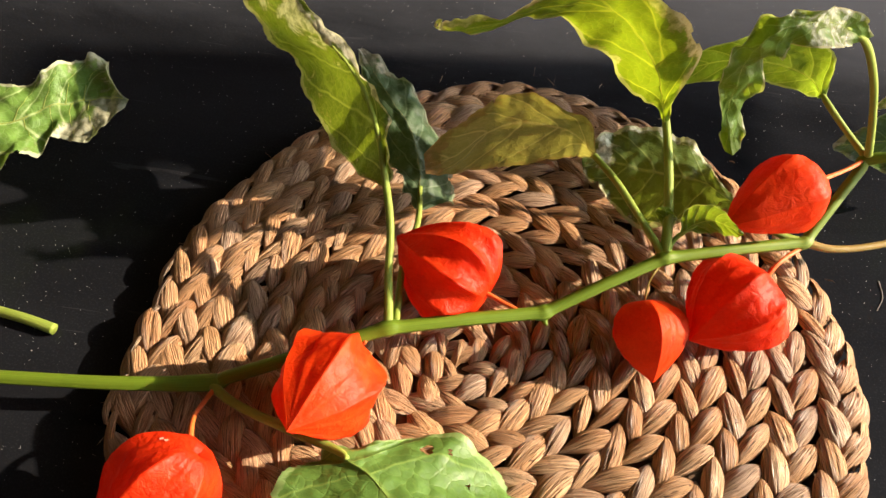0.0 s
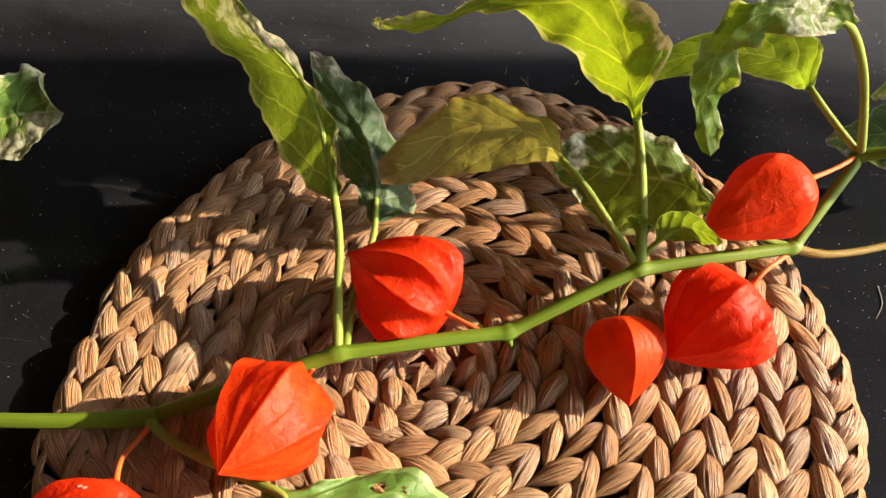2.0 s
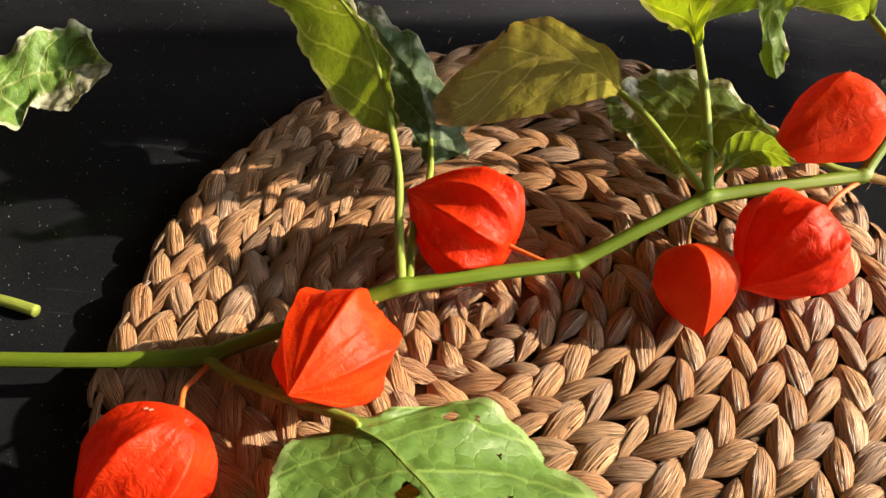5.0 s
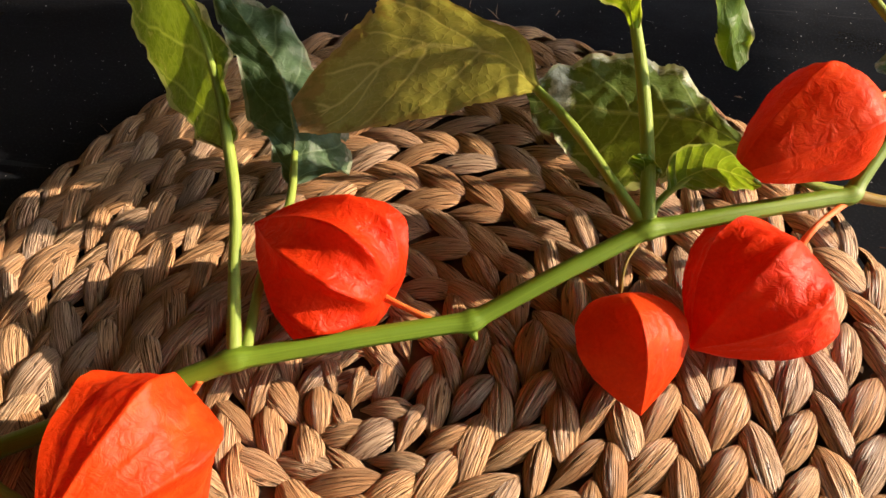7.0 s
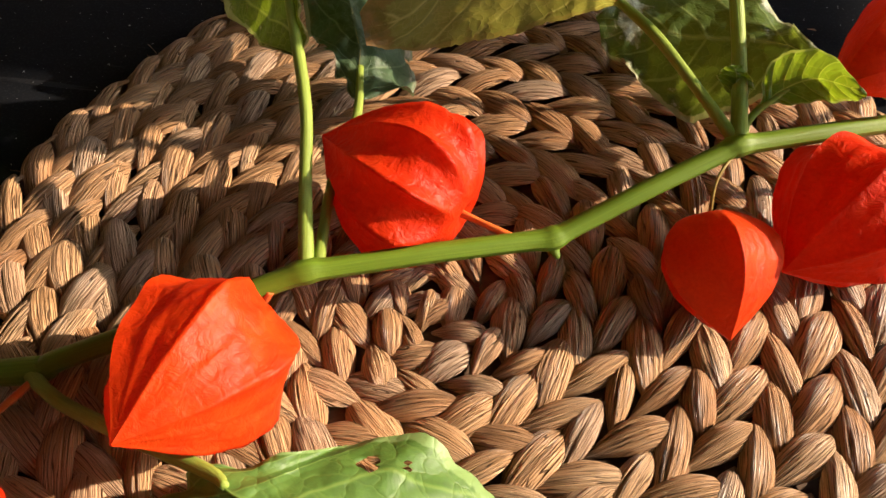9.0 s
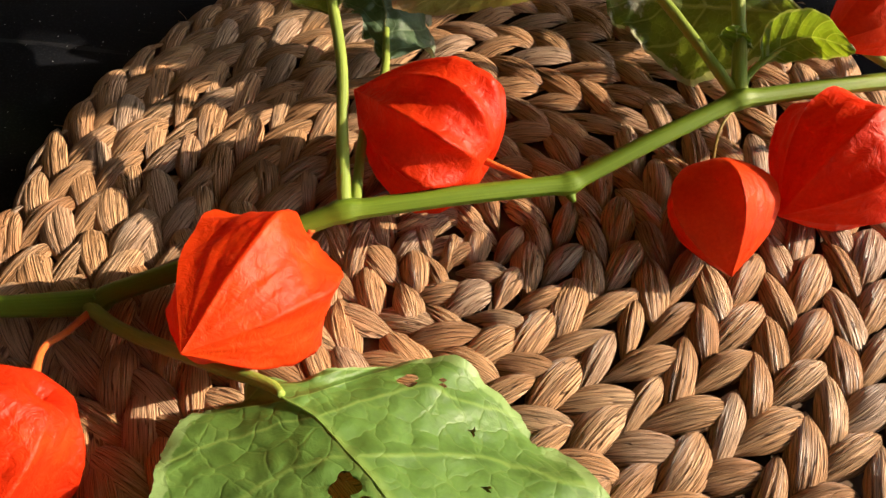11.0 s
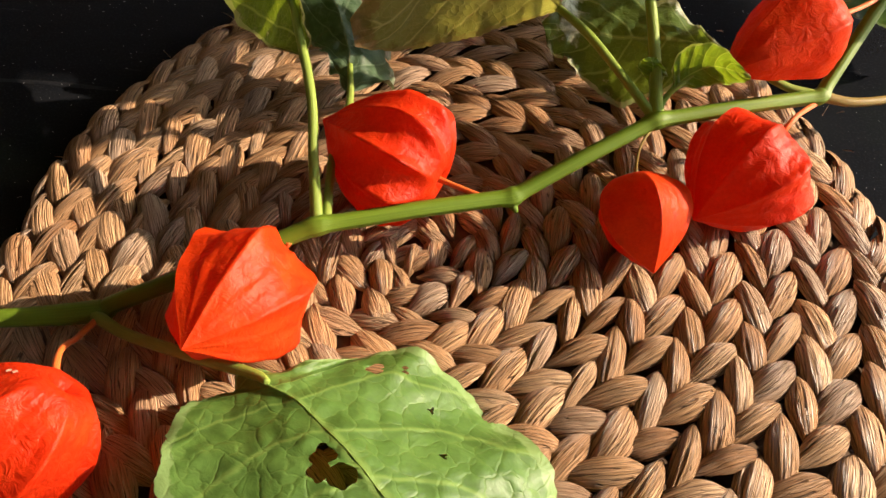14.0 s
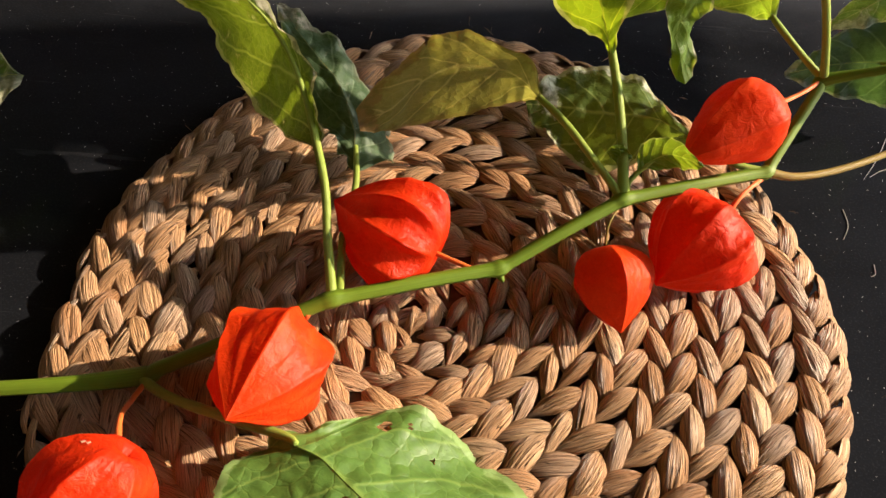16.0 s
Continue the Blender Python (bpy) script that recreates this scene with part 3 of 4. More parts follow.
def mat_place(a, r):
    """A place on the mat at the angle a (which grows along the coil) and the coil's radius r."""
    k = min(1.0, r / MAT_R)
    rr = r * (1 + (rim_scale(a) - 1) * k * k)
    return Vector((SPIRAL[0] + (RIM[0] - SPIRAL[0]) * k + rr * math.cos(a), SPIRAL[1] + (RIM[1] - SPIRAL[1]) * k + rr * math.sin(a), 0.0))


def mat_lift(p):
    return 0.0035 * min(1.0, ((p.x - 0.02) ** 2 + (p.y - 0.235) ** 2) / 0.016) + 0.0012 * noise.noise(p * 22)


def strand_shape(seed):
    """One visible crossing of the braid: a flattened strand with a slim tail that comes up from under its neighbour and a blunt head that dives again, with folds along it."""
    rng = random.Random(seed)
    nx, ny = 18, 20
    fat, skew, arch = rng.uniform(0.90, 1.10), rng.uniform(-0.16, 0.16), rng.uniform(0.30, 0.50)
    lean, twist = rng.uniform(1.05, 1.40), rng.uniform(-0.30, 0.30)
    folds = [(rng.uniform(-0.9, 0.9), rng.uniform(0.035, 0.07), rng.uniform(0.06, 0.17), rng.uniform(-0.25, 0.25)) for _ in range(9)]
    verts, uvs, faces = [], [], []
    for i in range(nx + 1):
        x = (i / nx) ** 0.9
        u = min(1.0, 0.02 + x * 0.965)
        w = fat * max(0.0, math.sin(math.pi * u ** lean)) ** 0.86
        cy = skew * math.sin(math.pi * x)
        dive = max(0.0, (x - 0.78) / 0.22) ** 2
        for k in range(ny + 1):
            v = 2 * k / ny - 1
            crest = max(0.0, 1 - abs(v) ** 2.1) ** 0.75
            groove = sum(g * math.exp(-((v - c - d * (x - 0.5)) / b) ** 2) for c, b, g, d in folds)
            z = (crest - groove * crest) * (0.25 + 0.75 * w) - 0.35 - arch * (2 * x - 1) ** 2 - 0.55 * dive + twist * v * (x - 0.5)
            verts.append((x - 0.5, cy * 0.5 + v * w * 0.5, z * 0.5))
            uvs.append((x, 0.5 + 0.5 * v * (0.35 + 0.65 * w)))
    for i in range(nx):
        for k in range(ny):
            a = i * (ny + 1) + k
            faces.append((a, a + ny + 1, a + ny + 2, a + 1))
    return verts, uvs, faces


SHAPES = [strand_shape(s) for s in range(16)]


def strand_poses():
    """Poses of all crossings along the coiled braid."""
    rng = random.Random(7)
    a, poses = COIL_TURN + 0.9, []
    step = 0.0185
    while True:
        r = PITCH * (a - COIL_TURN) / (2 * math.pi)
        if r > MAT_R - PITCH * 0.42:
            break
        r = max(r, 0.006)
        small = min(1.0, 0.52 + r / 0.12)
        for side in (1, -1):
            aa = a + (0.5 * step * small / max(r, 0.010) if side < 0 else 0.0)
            c0 = mat_place(aa, r)
            c1 = mat_place(aa + 0.02, r + PITCH * 0.02 / (2 * math.pi))
            t = (c1 - c0).normalized()
            n = Vector((t.y, -t.x, 0))
            last = r > MAT_R - PITCH * 1.45
            c = c0 + n * side * PITCH * 0.25 + t * rng.uniform(-1, 1) * 0.0010 + n * rng.uniform(-1, 1) * 0.0005
            ang = radians(rng.uniform(19, 29)) * (1 if r > 0.03 else 1.25)
            ahead = t if t.x * 0.6 + t.y * 0.8 > 0 else -t
            x = (n * side * math.sin(ang) + ahead * math.cos(ang)).normalized()
            tilt = radians(rng.uniform(4, 9))
            x = (x * math.cos(tilt) + Vector((0, 0, math.sin(tilt)))).normalized()
            z = Vector((0, 0, 1)) + n * side * (rng.uniform(-0.12, 0.12) + 0.05 + (0.35 if last and side > 0 else 0.0))
            y = z.cross(x).normalized()
            z = x.cross(y)
            size = (0.0325 * small * rng.uniform(0.90, 1.10), 0.0126 * small ** 0.5 * rng.uniform(0.76, 1.16) * (1.12 if r > MAT_R - 2.5 * PITCH else 1.0), 0.0080 * rng.uniform(0.88, 1.14))
            h = 0.0088 + mat_lift(c) + rng.uniform(-0.0008, 0.0008) - (0.0014 if last and side > 0 else 0.0)
            m = Matrix((x, y, z)).transposed().to_4x4()
            poses.append((Matrix.Translation((c.x, c.y, h)) @ m @ Matrix.Diagonal((*size, 1)), rng.randrange(len(SHAPES)), r))
            if last and side > 0:
                c = c0 + n * PITCH * 0.52 + t * (step * 0.5)
                x = (t + n * rng.uniform(0.05, 0.25) - Vector((0, 0, rng.uniform(-0.1, 0.25)))).normalized()
                z = n + Vector((0, 0, 0.45))
                y = z.cross(x).normalized()
                z = x.cross(y)
                m = Matrix((x, y, z)).transposed().to_4x4()
                poses.append((Matrix.Translation((c.x, c.y, 0.0052 + mat_lift(c))) @ m @ Matrix.Diagonal((0.034, 0.0115, 0.007, 1)), rng.randrange(len(SHAPES)), r))
        a += step * small / max(r, 0.010)
    return poses


def woven_mat():
    mat = tagged(new("placemat"), "round tan placemat of coiled braided water-hyacinth strands", "placemat")
    # Sheet added under the braid; the gaps' shade is put into its colour.
    bm = bmesh.new()
    ring = []
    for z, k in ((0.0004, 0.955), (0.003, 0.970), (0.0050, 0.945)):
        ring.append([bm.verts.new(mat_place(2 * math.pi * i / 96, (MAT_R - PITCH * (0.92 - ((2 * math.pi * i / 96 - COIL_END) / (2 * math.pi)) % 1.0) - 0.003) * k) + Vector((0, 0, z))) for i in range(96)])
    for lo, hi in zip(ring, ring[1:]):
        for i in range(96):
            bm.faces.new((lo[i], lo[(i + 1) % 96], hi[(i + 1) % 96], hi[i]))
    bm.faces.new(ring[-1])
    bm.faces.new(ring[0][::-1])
    gap_sheet = part("gap_sheet", bm, GAP_SHADE, mat, "dark brown sheet added under the strands, shade for the gaps")
    shared = []
    for verts, uvs, faces in SHAPES:
        ob = mesh_object("strand", verts, faces, STRAND, mat, uvs)
        shared.append(ob.data)
        bpy.data.objects.remove(ob)
    verts, uvs, faces = [], [], []
    poses = sorted(strand_poses(), key=lambda p: (p[0].translation - Vector((0.02, 0.225, 0))).length)
    for i, (m, s, r) in enumerate(poses):
        if i < 300:
            ob = new("strand", shared[s])
            ob.parent = mat
            ob.matrix_basis = m
        else:
            sv, su, sf = SHAPES[s]
            off = len(verts)
            verts += [m @ Vector(v) for v in sv]
            uvs += su
            faces += [tuple(off + j for j in f) for f in sf]
    tagged(mesh_object("outer_braid", verts, faces, STRAND_JOINED, mat, uvs), "braided strands of the outer turns", kind="stuff")
    rng = random.Random(4)
    wisps = []
    for i in range(46):
        a = rng.uniform(0, 2 * math.pi)
        p = mat_place(a, MAT_R * rng.uniform(0.96, 1.0)) + Vector((0, 0, rng.uniform(0.008, 0.014)))
        d = Vector((math.cos(a) + rng.uniform(-0.9, 0.9), math.sin(a) + rng.uniform(-0.9, 0.9), rng.uniform(0.0, 0.9))).normalized() * rng.uniform(0.003, 0.008)
        s = Vector((-d.y, d.x, 0)).normalized() * 0.00012
        wisps += [p - s, p + s, p + d * 0.6 + Vector((0, 0, 0.0008)) + s * 0.7, p + d]
    tagged(mesh_object("frayed_fibres", wisps, [(4 * i, 4 * i + 1, 4 * i + 2, 4 * i + 3) for i in range(46)], STRAND_JOINED, mat, [(0, 0), (0, 1), (1, 1), (1, 0)] * 46), "loose frayed fibres at the rim", kind="stuff")


# ---- the branch with its husks ----
branch = tagged(new("physalis_branch"), "cut branch with orange lantern husks and wilting green leaves", "branch")
STEM_LINE = [(-0.2000, 0.1770, 0.0200), (-0.1430, 0.1830, 0.0210), (-0.1023, 0.1916, 0.0185), (-0.0931, 0.1954, 0.0207), (-0.0640, 0.2076, 0.0273), (-0.0349, 0.2198, 0.0350), (-0.0257, 0.2236, 0.0372), (-0.0172, 0.2263, 0.0370), (0.0097, 0.2350, 0.0368), (0.0367, 0.2438, 0.0354), (0.0452, 0.2465, 0.0352), (0.0517, 0.2502, 0.0371), (0.0722, 0.2620, 0.0438), (0.0928, 0.2738, 0.0493), (0.0993, 0.2775, 0.0512), (0.1080, 0.2807, 0.0507), (0.1356, 0.2910, 0.0497), (0.1631, 0.3013, 0.0475), (0.1718, 0.3045, 0.0470), (0.1754, 0.3098, 0.0495), (0.1867, 0.3266, 0.0579), (0.1981, 0.3434, 0.0651), (0.2017, 0.3487, 0.0676), (0.2250, 0.3450, 0.0800), (0.2620, 0.3400, 0.0980)]
tube("stem", STEM_LINE, [0.0031, 0.0031, 0.0032, 0.0032, 0.0032, 0.0032, 0.0031, 0.0031, 0.0031, 0.0031, 0.0030, 0.0030, 0.0030, 0.0030, 0.0030, 0.0030, 0.0030, 0.0030, 0.0028, 0.0028, 0.0028, 0.0028, 0.0024, 0.0021, 0.0020], STEM, branch, n=190, sides=16, label="green five-ridged stem with swollen nodes", swell=[(k / 24, 0.0009, 0.024) for k in [2, 6, 10, 14, 18, 22]], ridges=0.05)
tube("bud", [(0.0452, 0.2465, 0.0340), (0.0462, 0.2440, 0.0322), (0.0474, 0.2418, 0.0318)], [0.0026, 0.0017, 0.0007], STEM, branch, n=14, label="small green bud under a node")
tube("petiole", [(-0.0257, 0.2236, 0.0372), (-0.0300, 0.2480, 0.0470), (-0.0330, 0.2680, 0.0560), (-0.0390, 0.2880, 0.0640), (-0.0465, 0.3078, 0.0745), (-0.0555, 0.3235, 0.0840), (-0.0655, 0.3325, 0.0930), (-0.0770, 0.3380, 0.1020)], [0.0024, 0.0020, 0.0019, 0.0019, 0.0014, 0.0010, 0.0007, 0.0003], PETIOLE, branch, n=50, label="pale green leaf stalk")
leaf([(-0.0370, 0.2850, 0.0620, -0.0380, 0.2850, 0.0620, -0.0360, 0.2850, 0.0620), (-0.0430, 0.3010, 0.0700, -0.0620, 0.3120, 0.0480, -0.0370, 0.2940, 0.0700), (-0.0510, 0.3170, 0.0790, -0.0820, 0.3390, 0.0460, -0.0430, 0.3090, 0.0790), (-0.0600, 0.3300, 0.0880, -0.0970, 0.3610, 0.0510, -0.0530, 0.3210, 0.0880), (-0.0710, 0.3360, 0.0970, -0.1120, 0.3700, 0.0660, -0.0620, 0.3340, 0.0940), (-0.0840, 0.3410, 0.1070, -0.1210, 0.3700, 0.0820, -0.0730, 0.3370, 0.1040), (-0.1000, 0.3570, 0.1140, -0.1310, 0.3730, 0.0960, -0.0880, 0.3490, 0.1120), (-0.1160, 0.3750, 0.1180, -0.1210, 0.3770, 0.1160, -0.1120, 0.3760, 0.1180)], LEAF_SPOTTED, RIB, branch, 1, "yellow-green leaf standing up, dried pale along its edge", ruffle=0.003, crumple=0.004, nibble=0.04, rib=0.0006)
tube("petiole", [(-0.0227, 0.2256, 0.0372), (-0.0250, 0.2610, 0.0360), (-0.0220, 0.2870, 0.0370), (-0.0240, 0.3080, 0.0410)], [0.0018, 0.0016, 0.0016, 0.0012], PETIOLE, branch, n=30)
leaf([(-0.0220, 0.2950, 0.0380, -0.0240, 0.2950, 0.0380, -0.0210, 0.2950, 0.0380), (-0.0240, 0.3070, 0.0400, -0.0330, 0.3090, 0.0400, -0.0060, 0.3120, 0.0260), (-0.0260, 0.3170, 0.0440, -0.0420, 0.3210, 0.0430, -0.0070, 0.3290, 0.0300), (-0.0330, 0.3350, 0.0500, -0.0520, 0.3410, 0.0500, -0.0210, 0.3460, 0.0420), (-0.0450, 0.3510, 0.0550, -0.0610, 0.3560, 0.0550, -0.0310, 0.3610, 0.0500), (-0.0580, 0.3670, 0.0580, -0.0680, 0.3710, 0.0590, -0.0470, 0.3730, 0.0560), (-0.0700, 0.3860, 0.0600, -0.0720, 0.3840, 0.0600, -0.0670, 0.3850, 0.0600)], LEAF_DARK, RIB_DULL, branch, 2, "dark dull green wilted leaf with torn edges", ruffle=0.006, crumple=0.006, nibble=0.3, rib=0.0007)
tube("petiole", [(0.0993, 0.2775, 0.0512), (0.0867, 0.2935, 0.0574), (0.0725, 0.3115, 0.0632), (0.0610, 0.3260, 0.0640)], [0.0022, 0.0018, 0.0019, 0.0016], PETIOLE, branch, n=30, label="pale green leaf stalk")
leaf([(0.0610, 0.3260, 0.0640, 0.0620, 0.3270, 0.0650, 0.0600, 0.3250, 0.0630), (0.0480, 0.3320, 0.0710, 0.0530, 0.3270, 0.0850, 0.0510, 0.3370, 0.0500), (0.0330, 0.3280, 0.0780, 0.0310, 0.3170, 0.1040, 0.0330, 0.3380, 0.0400), (0.0180, 0.3260, 0.0780, 0.0140, 0.3130, 0.1060, 0.0140, 0.3400, 0.0340), (0.0050, 0.3260, 0.0680, 0.0010, 0.3170, 0.0940, -0.0020, 0.3350, 0.0310), (-0.0090, 0.3180, 0.0560, -0.0120, 0.3170, 0.0770, -0.0130, 0.3170, 0.0420), (-0.0230, 0.3120, 0.0540, -0.0240, 0.3130, 0.0600, -0.0220, 0.3110, 0.0480)], LEAF_OLIVE, RIB_DULL, branch, 3, "olive brown arching leaf with a withered tip", ruffle=0.0012, crumple=0.002, nibble=0.12, rib=0.0006)
tube("petiole", [(0.1718, 0.3045, 0.0470), (0.1580, 0.3060, 0.0490), (0.1460, 0.3110, 0.0520), (0.1340, 0.3190, 0.0530)], [0.0022, 0.0018, 0.0018, 0.0014], PETIOLE, branch, n=30)
leaf([(0.1360, 0.3170, 0.0530, 0.1360, 0.3170, 0.0540, 0.1350, 0.3160, 0.0520), (0.1272, 0.3386, 0.0421, 0.1314, 0.3524, 0.0408, 0.1290, 0.3220, 0.0360), (0.1126, 0.3459, 0.0375, 0.1177, 0.3764, 0.0413, 0.1120, 0.3190, 0.0270), (0.0950, 0.3521, 0.0330, 0.0930, 0.3797, 0.0380, 0.0910, 0.3240, 0.0200), (0.0777, 0.3573, 0.0300, 0.0731, 0.3741, 0.0329, 0.0740, 0.3440, 0.0190), (0.0610, 0.3570, 0.0300, 0.0590, 0.3600, 0.0320, 0.0630, 0.3520, 0.0240)], LEAF_DULL, RIB, branch, 4, "dull green leaf with a dried white curled edge", ruffle=0.005, crumple=0.005, nibble=0.25, rib=0.0006)
tube("petiole", [(0.0993, 0.2775, 0.0512), (0.0990, 0.2980, 0.0600), (0.0950, 0.3200, 0.0760), (0.0890, 0.3420, 0.0920)], [0.0028, 0.0024, 0.0022, 0.0018], PETIOLE, branch, n=40, label="pale ridged leaf stalk")
leaf([(0.0900, 0.3320, 0.0880, 0.0890, 0.3320, 0.0880, 0.0920, 0.3330, 0.0880), (0.0860, 0.3410, 0.0980, 0.0830, 0.3420, 0.0910, 0.0930, 0.3370, 0.1030), (0.0790, 0.3410, 0.1120, 0.0690, 0.3530, 0.0930, 0.0970, 0.3410, 0.1220), (0.0640, 0.3390, 0.1320, 0.0520, 0.3530, 0.1100, 0.0750, 0.3250, 0.1480), (0.0470, 0.3330, 0.1460, 0.0360, 0.3440, 0.1240, 0.0530, 0.3180, 0.1630), (0.0270, 0.3240, 0.1490, 0.0220, 0.3300, 0.1370, 0.0270, 0.3150, 0.1600), (0.0060, 0.3150, 0.1450, 0.0030, 0.3180, 0.1380, 0.0060, 0.3110, 0.1500), (-0.0130, 0.3115, 0.1395, -0.0140, 0.3130, 0.1360, -0.0120, 0.3100, 0.1430), (-0.0225, 0.3110, 0.1385, -0.0235, 0.3120, 0.1365, -0.0220, 0.3100, 0.1410), (-0.0235, 0.3110, 0.1430, -0.0245, 0.3120, 0.1425, -0.0230, 0.3100, 0.1440), (-0.0205, 0.3110, 0.1440, -0.0205, 0.3115, 0.1440, -0.0205, 0.3105, 0.1442)], LEAF_ARCHED, RIB, branch, 5, "bright yellow-green sunlit leaf arching over with a curled tip", ruffle=0.004, crumple=0.003, nibble=0.08, rib=0.0008, turn_up=0.12)
tube("petiole", [(0.1013, 0.2775, 0.0512), (0.1020, 0.2850, 0.0530), (0.1060, 0.2890, 0.0580), (0.1140, 0.2920, 0.0660)], [0.0014, 0.0012, 0.0012, 0.0008], PETIOLE, branch, n=30)
leaf([(0.1060, 0.2880, 0.0580, 0.1050, 0.2890, 0.0580, 0.1060, 0.2870, 0.0580), (0.1090, 0.2900, 0.0630, 0.1030, 0.2910, 0.0700, 0.1120, 0.2920, 0.0560), (0.1160, 0.2900, 0.0690, 0.1080, 0.2900, 0.0800, 0.1200, 0.2900, 0.0600), (0.1220, 0.2860, 0.0720, 0.1190, 0.2870, 0.0800, 0.1250, 0.2850, 0.0660), (0.1300, 0.2820, 0.0720, 0.1300, 0.2830, 0.0720, 0.1300, 0.2820, 0.0710)], LEAF_FRESH, RIB, branch, 6, "small bright green leaf", ruffle=0.0009, crumple=0.0012, rib=0.0004, nu=36, nv=20)
leaf([(0.1000, 0.2900, 0.0540, 0.1000, 0.2900, 0.0540, 0.1010, 0.2900, 0.0540), (0.0980, 0.2940, 0.0580, 0.0960, 0.2960, 0.0560, 0.1030, 0.2960, 0.0560), (0.0970, 0.2960, 0.0630, 0.0920, 0.2980, 0.0600, 0.1040, 0.2980, 0.0580), (0.0950, 0.2970, 0.0660, 0.0930, 0.2960, 0.0660, 0.0980, 0.2970, 0.0660)], LEAF_FRESH, RIB, branch, 7, "tiny curled green leaf", ruffle=0.002, crumple=0.002, rib=0.0005, nu=24, nv=14)
tube("petiole", [(0.2017, 0.3487, 0.0676), (0.1900, 0.3600, 0.0740), (0.1800, 0.3700, 0.0800), (0.1760, 0.3770, 0.0820)], [0.0020, 0.0017, 0.0017, 0.0014], PETIOLE, branch, n=30)
leaf([(0.1760, 0.3750, 0.0820, 0.1780, 0.3760, 0.0820, 0.1750, 0.3740, 0.0820), (0.1660, 0.3840, 0.0870, 0.1730, 0.3830, 0.1040, 0.1710, 0.3830, 0.0740), (0.1490, 0.3860, 0.0900, 0.1460, 0.3790, 0.1140, 0.1480, 0.3890, 0.0760), (0.1290, 0.3890, 0.0860, 0.1290, 0.3940, 0.0960, 0.1270, 0.3840, 0.0760), (0.1140, 0.3950, 0.0740, 0.1140, 0.4000, 0.0800, 0.1160, 0.3890, 0.0680), (0.0880, 0.3910, 0.0560, 0.0890, 0.3930, 0.0580, 0.0900, 0.3900, 0.0550)], LEAF_FRESH, RIB, branch, 8, "light green leaf lit from behind", ruffle=0.002, crumple=0.003)
tube("petiole", [(0.2017, 0.3487, 0.0676), (0.1940, 0.3540, 0.0900), (0.1840, 0.3570, 0.1120), (0.1670, 0.3500, 0.1360), (0.1470, 0.3370, 0.1520)], [0.0022, 0.0019, 0.0019, 0.0018, 0.0012], PETIOLE, branch, n=30)
leaf([(0.1650, 0.3480, 0.1380, 0.1690, 0.3500, 0.1400, 0.1600, 0.3450, 0.1380), (0.1420, 0.3310, 0.1560, 0.1450, 0.3370, 0.1600, 0.1500, 0.3300, 0.1460), (0.1220, 0.3160, 0.1640, 0.1210, 0.3200, 0.1680, 0.1280, 0.3180, 0.1520), (0.1090, 0.3110, 0.1580, 0.1070, 0.3170, 0.1620, 0.1220, 0.3210, 0.1460), (0.1090, 0.3200, 0.1340, 0.0990, 0.3150, 0.1460, 0.1210, 0.3300, 0.1300), (0.1130, 0.3240, 0.1080, 0.1070, 0.3220, 0.1120, 0.1230, 0.3300, 0.1060), (0.1240, 0.3210, 0.0830, 0.1200, 0.3220, 0.0840, 0.1280, 0.3260, 0.0840)], LEAF_FOLDED, RIB, branch, 9, "wilted leaf folded over and hanging, grey-green and crumpled on top", ruffle=0.005, crumple=0.006, nibble=0.2, rib=0.0006)
tube("petiole", [(0.2620, 0.3400, 0.0980), (0.2690, 0.3500, 0.0800), (0.2720, 0.3750, 0.0600), (0.2560, 0.3950, 0.0440)], [0.0018, 0.0017, 0.0016, 0.0010], PETIOLE, branch, n=30)
leaf([(0.2730, 0.3740, 0.0600, 0.2740, 0.3750, 0.0610, 0.2730, 0.3730, 0.0590), (0.2640, 0.3890, 0.0500, 0.2680, 0.4180, 0.0620, 0.2760, 0.3830, 0.0240), (0.2470, 0.3990, 0.0400, 0.2400, 0.4130, 0.0540, 0.2550, 0.3910, 0.0180), (0.2270, 0.4000, 0.0340, 0.2250, 0.4060, 0.0420, 0.2310, 0.3970, 0.0200), (0.2100, 0.4000, 0.0270, 0.2100, 0.4010, 0.0280, 0.2110, 0.3980, 0.0260)], LEAF_DARK, RIB, branch, 10, "broad dark green leaf seen from below, pale at its edge", ruffle=0.004, crumple=0.003)
leaf([(0.2700, 0.4190, 0.0900, 0.2690, 0.4210, 0.0900, 0.2700, 0.4170, 0.0900), (0.2540, 0.4140, 0.0780, 0.2500, 0.4240, 0.0850, 0.2590, 0.4060, 0.0700), (0.2410, 0.4120, 0.0660, 0.2370, 0.4180, 0.0700, 0.2480, 0.4090, 0.0580), (0.2270, 0.4130, 0.0500, 0.2260, 0.4130, 0.0510, 0.2280, 0.4110, 0.0500)], LEAF_WILTED, RIB_DULL, branch, 11, "grey-green folded leaf", ruffle=0.003, crumple=0.003)
tube("petiole", [(-0.1023, 0.1916, 0.0185), (-0.0860, 0.1810, 0.0240), (-0.0610, 0.1710, 0.0310), (-0.0370, 0.1620, 0.0380), (-0.0310, 0.1580, 0.0410)], [0.0024, 0.0021, 0.0022, 0.0019, 0.0011], PETIOLE, branch, n=30, label="green leaf stalk")
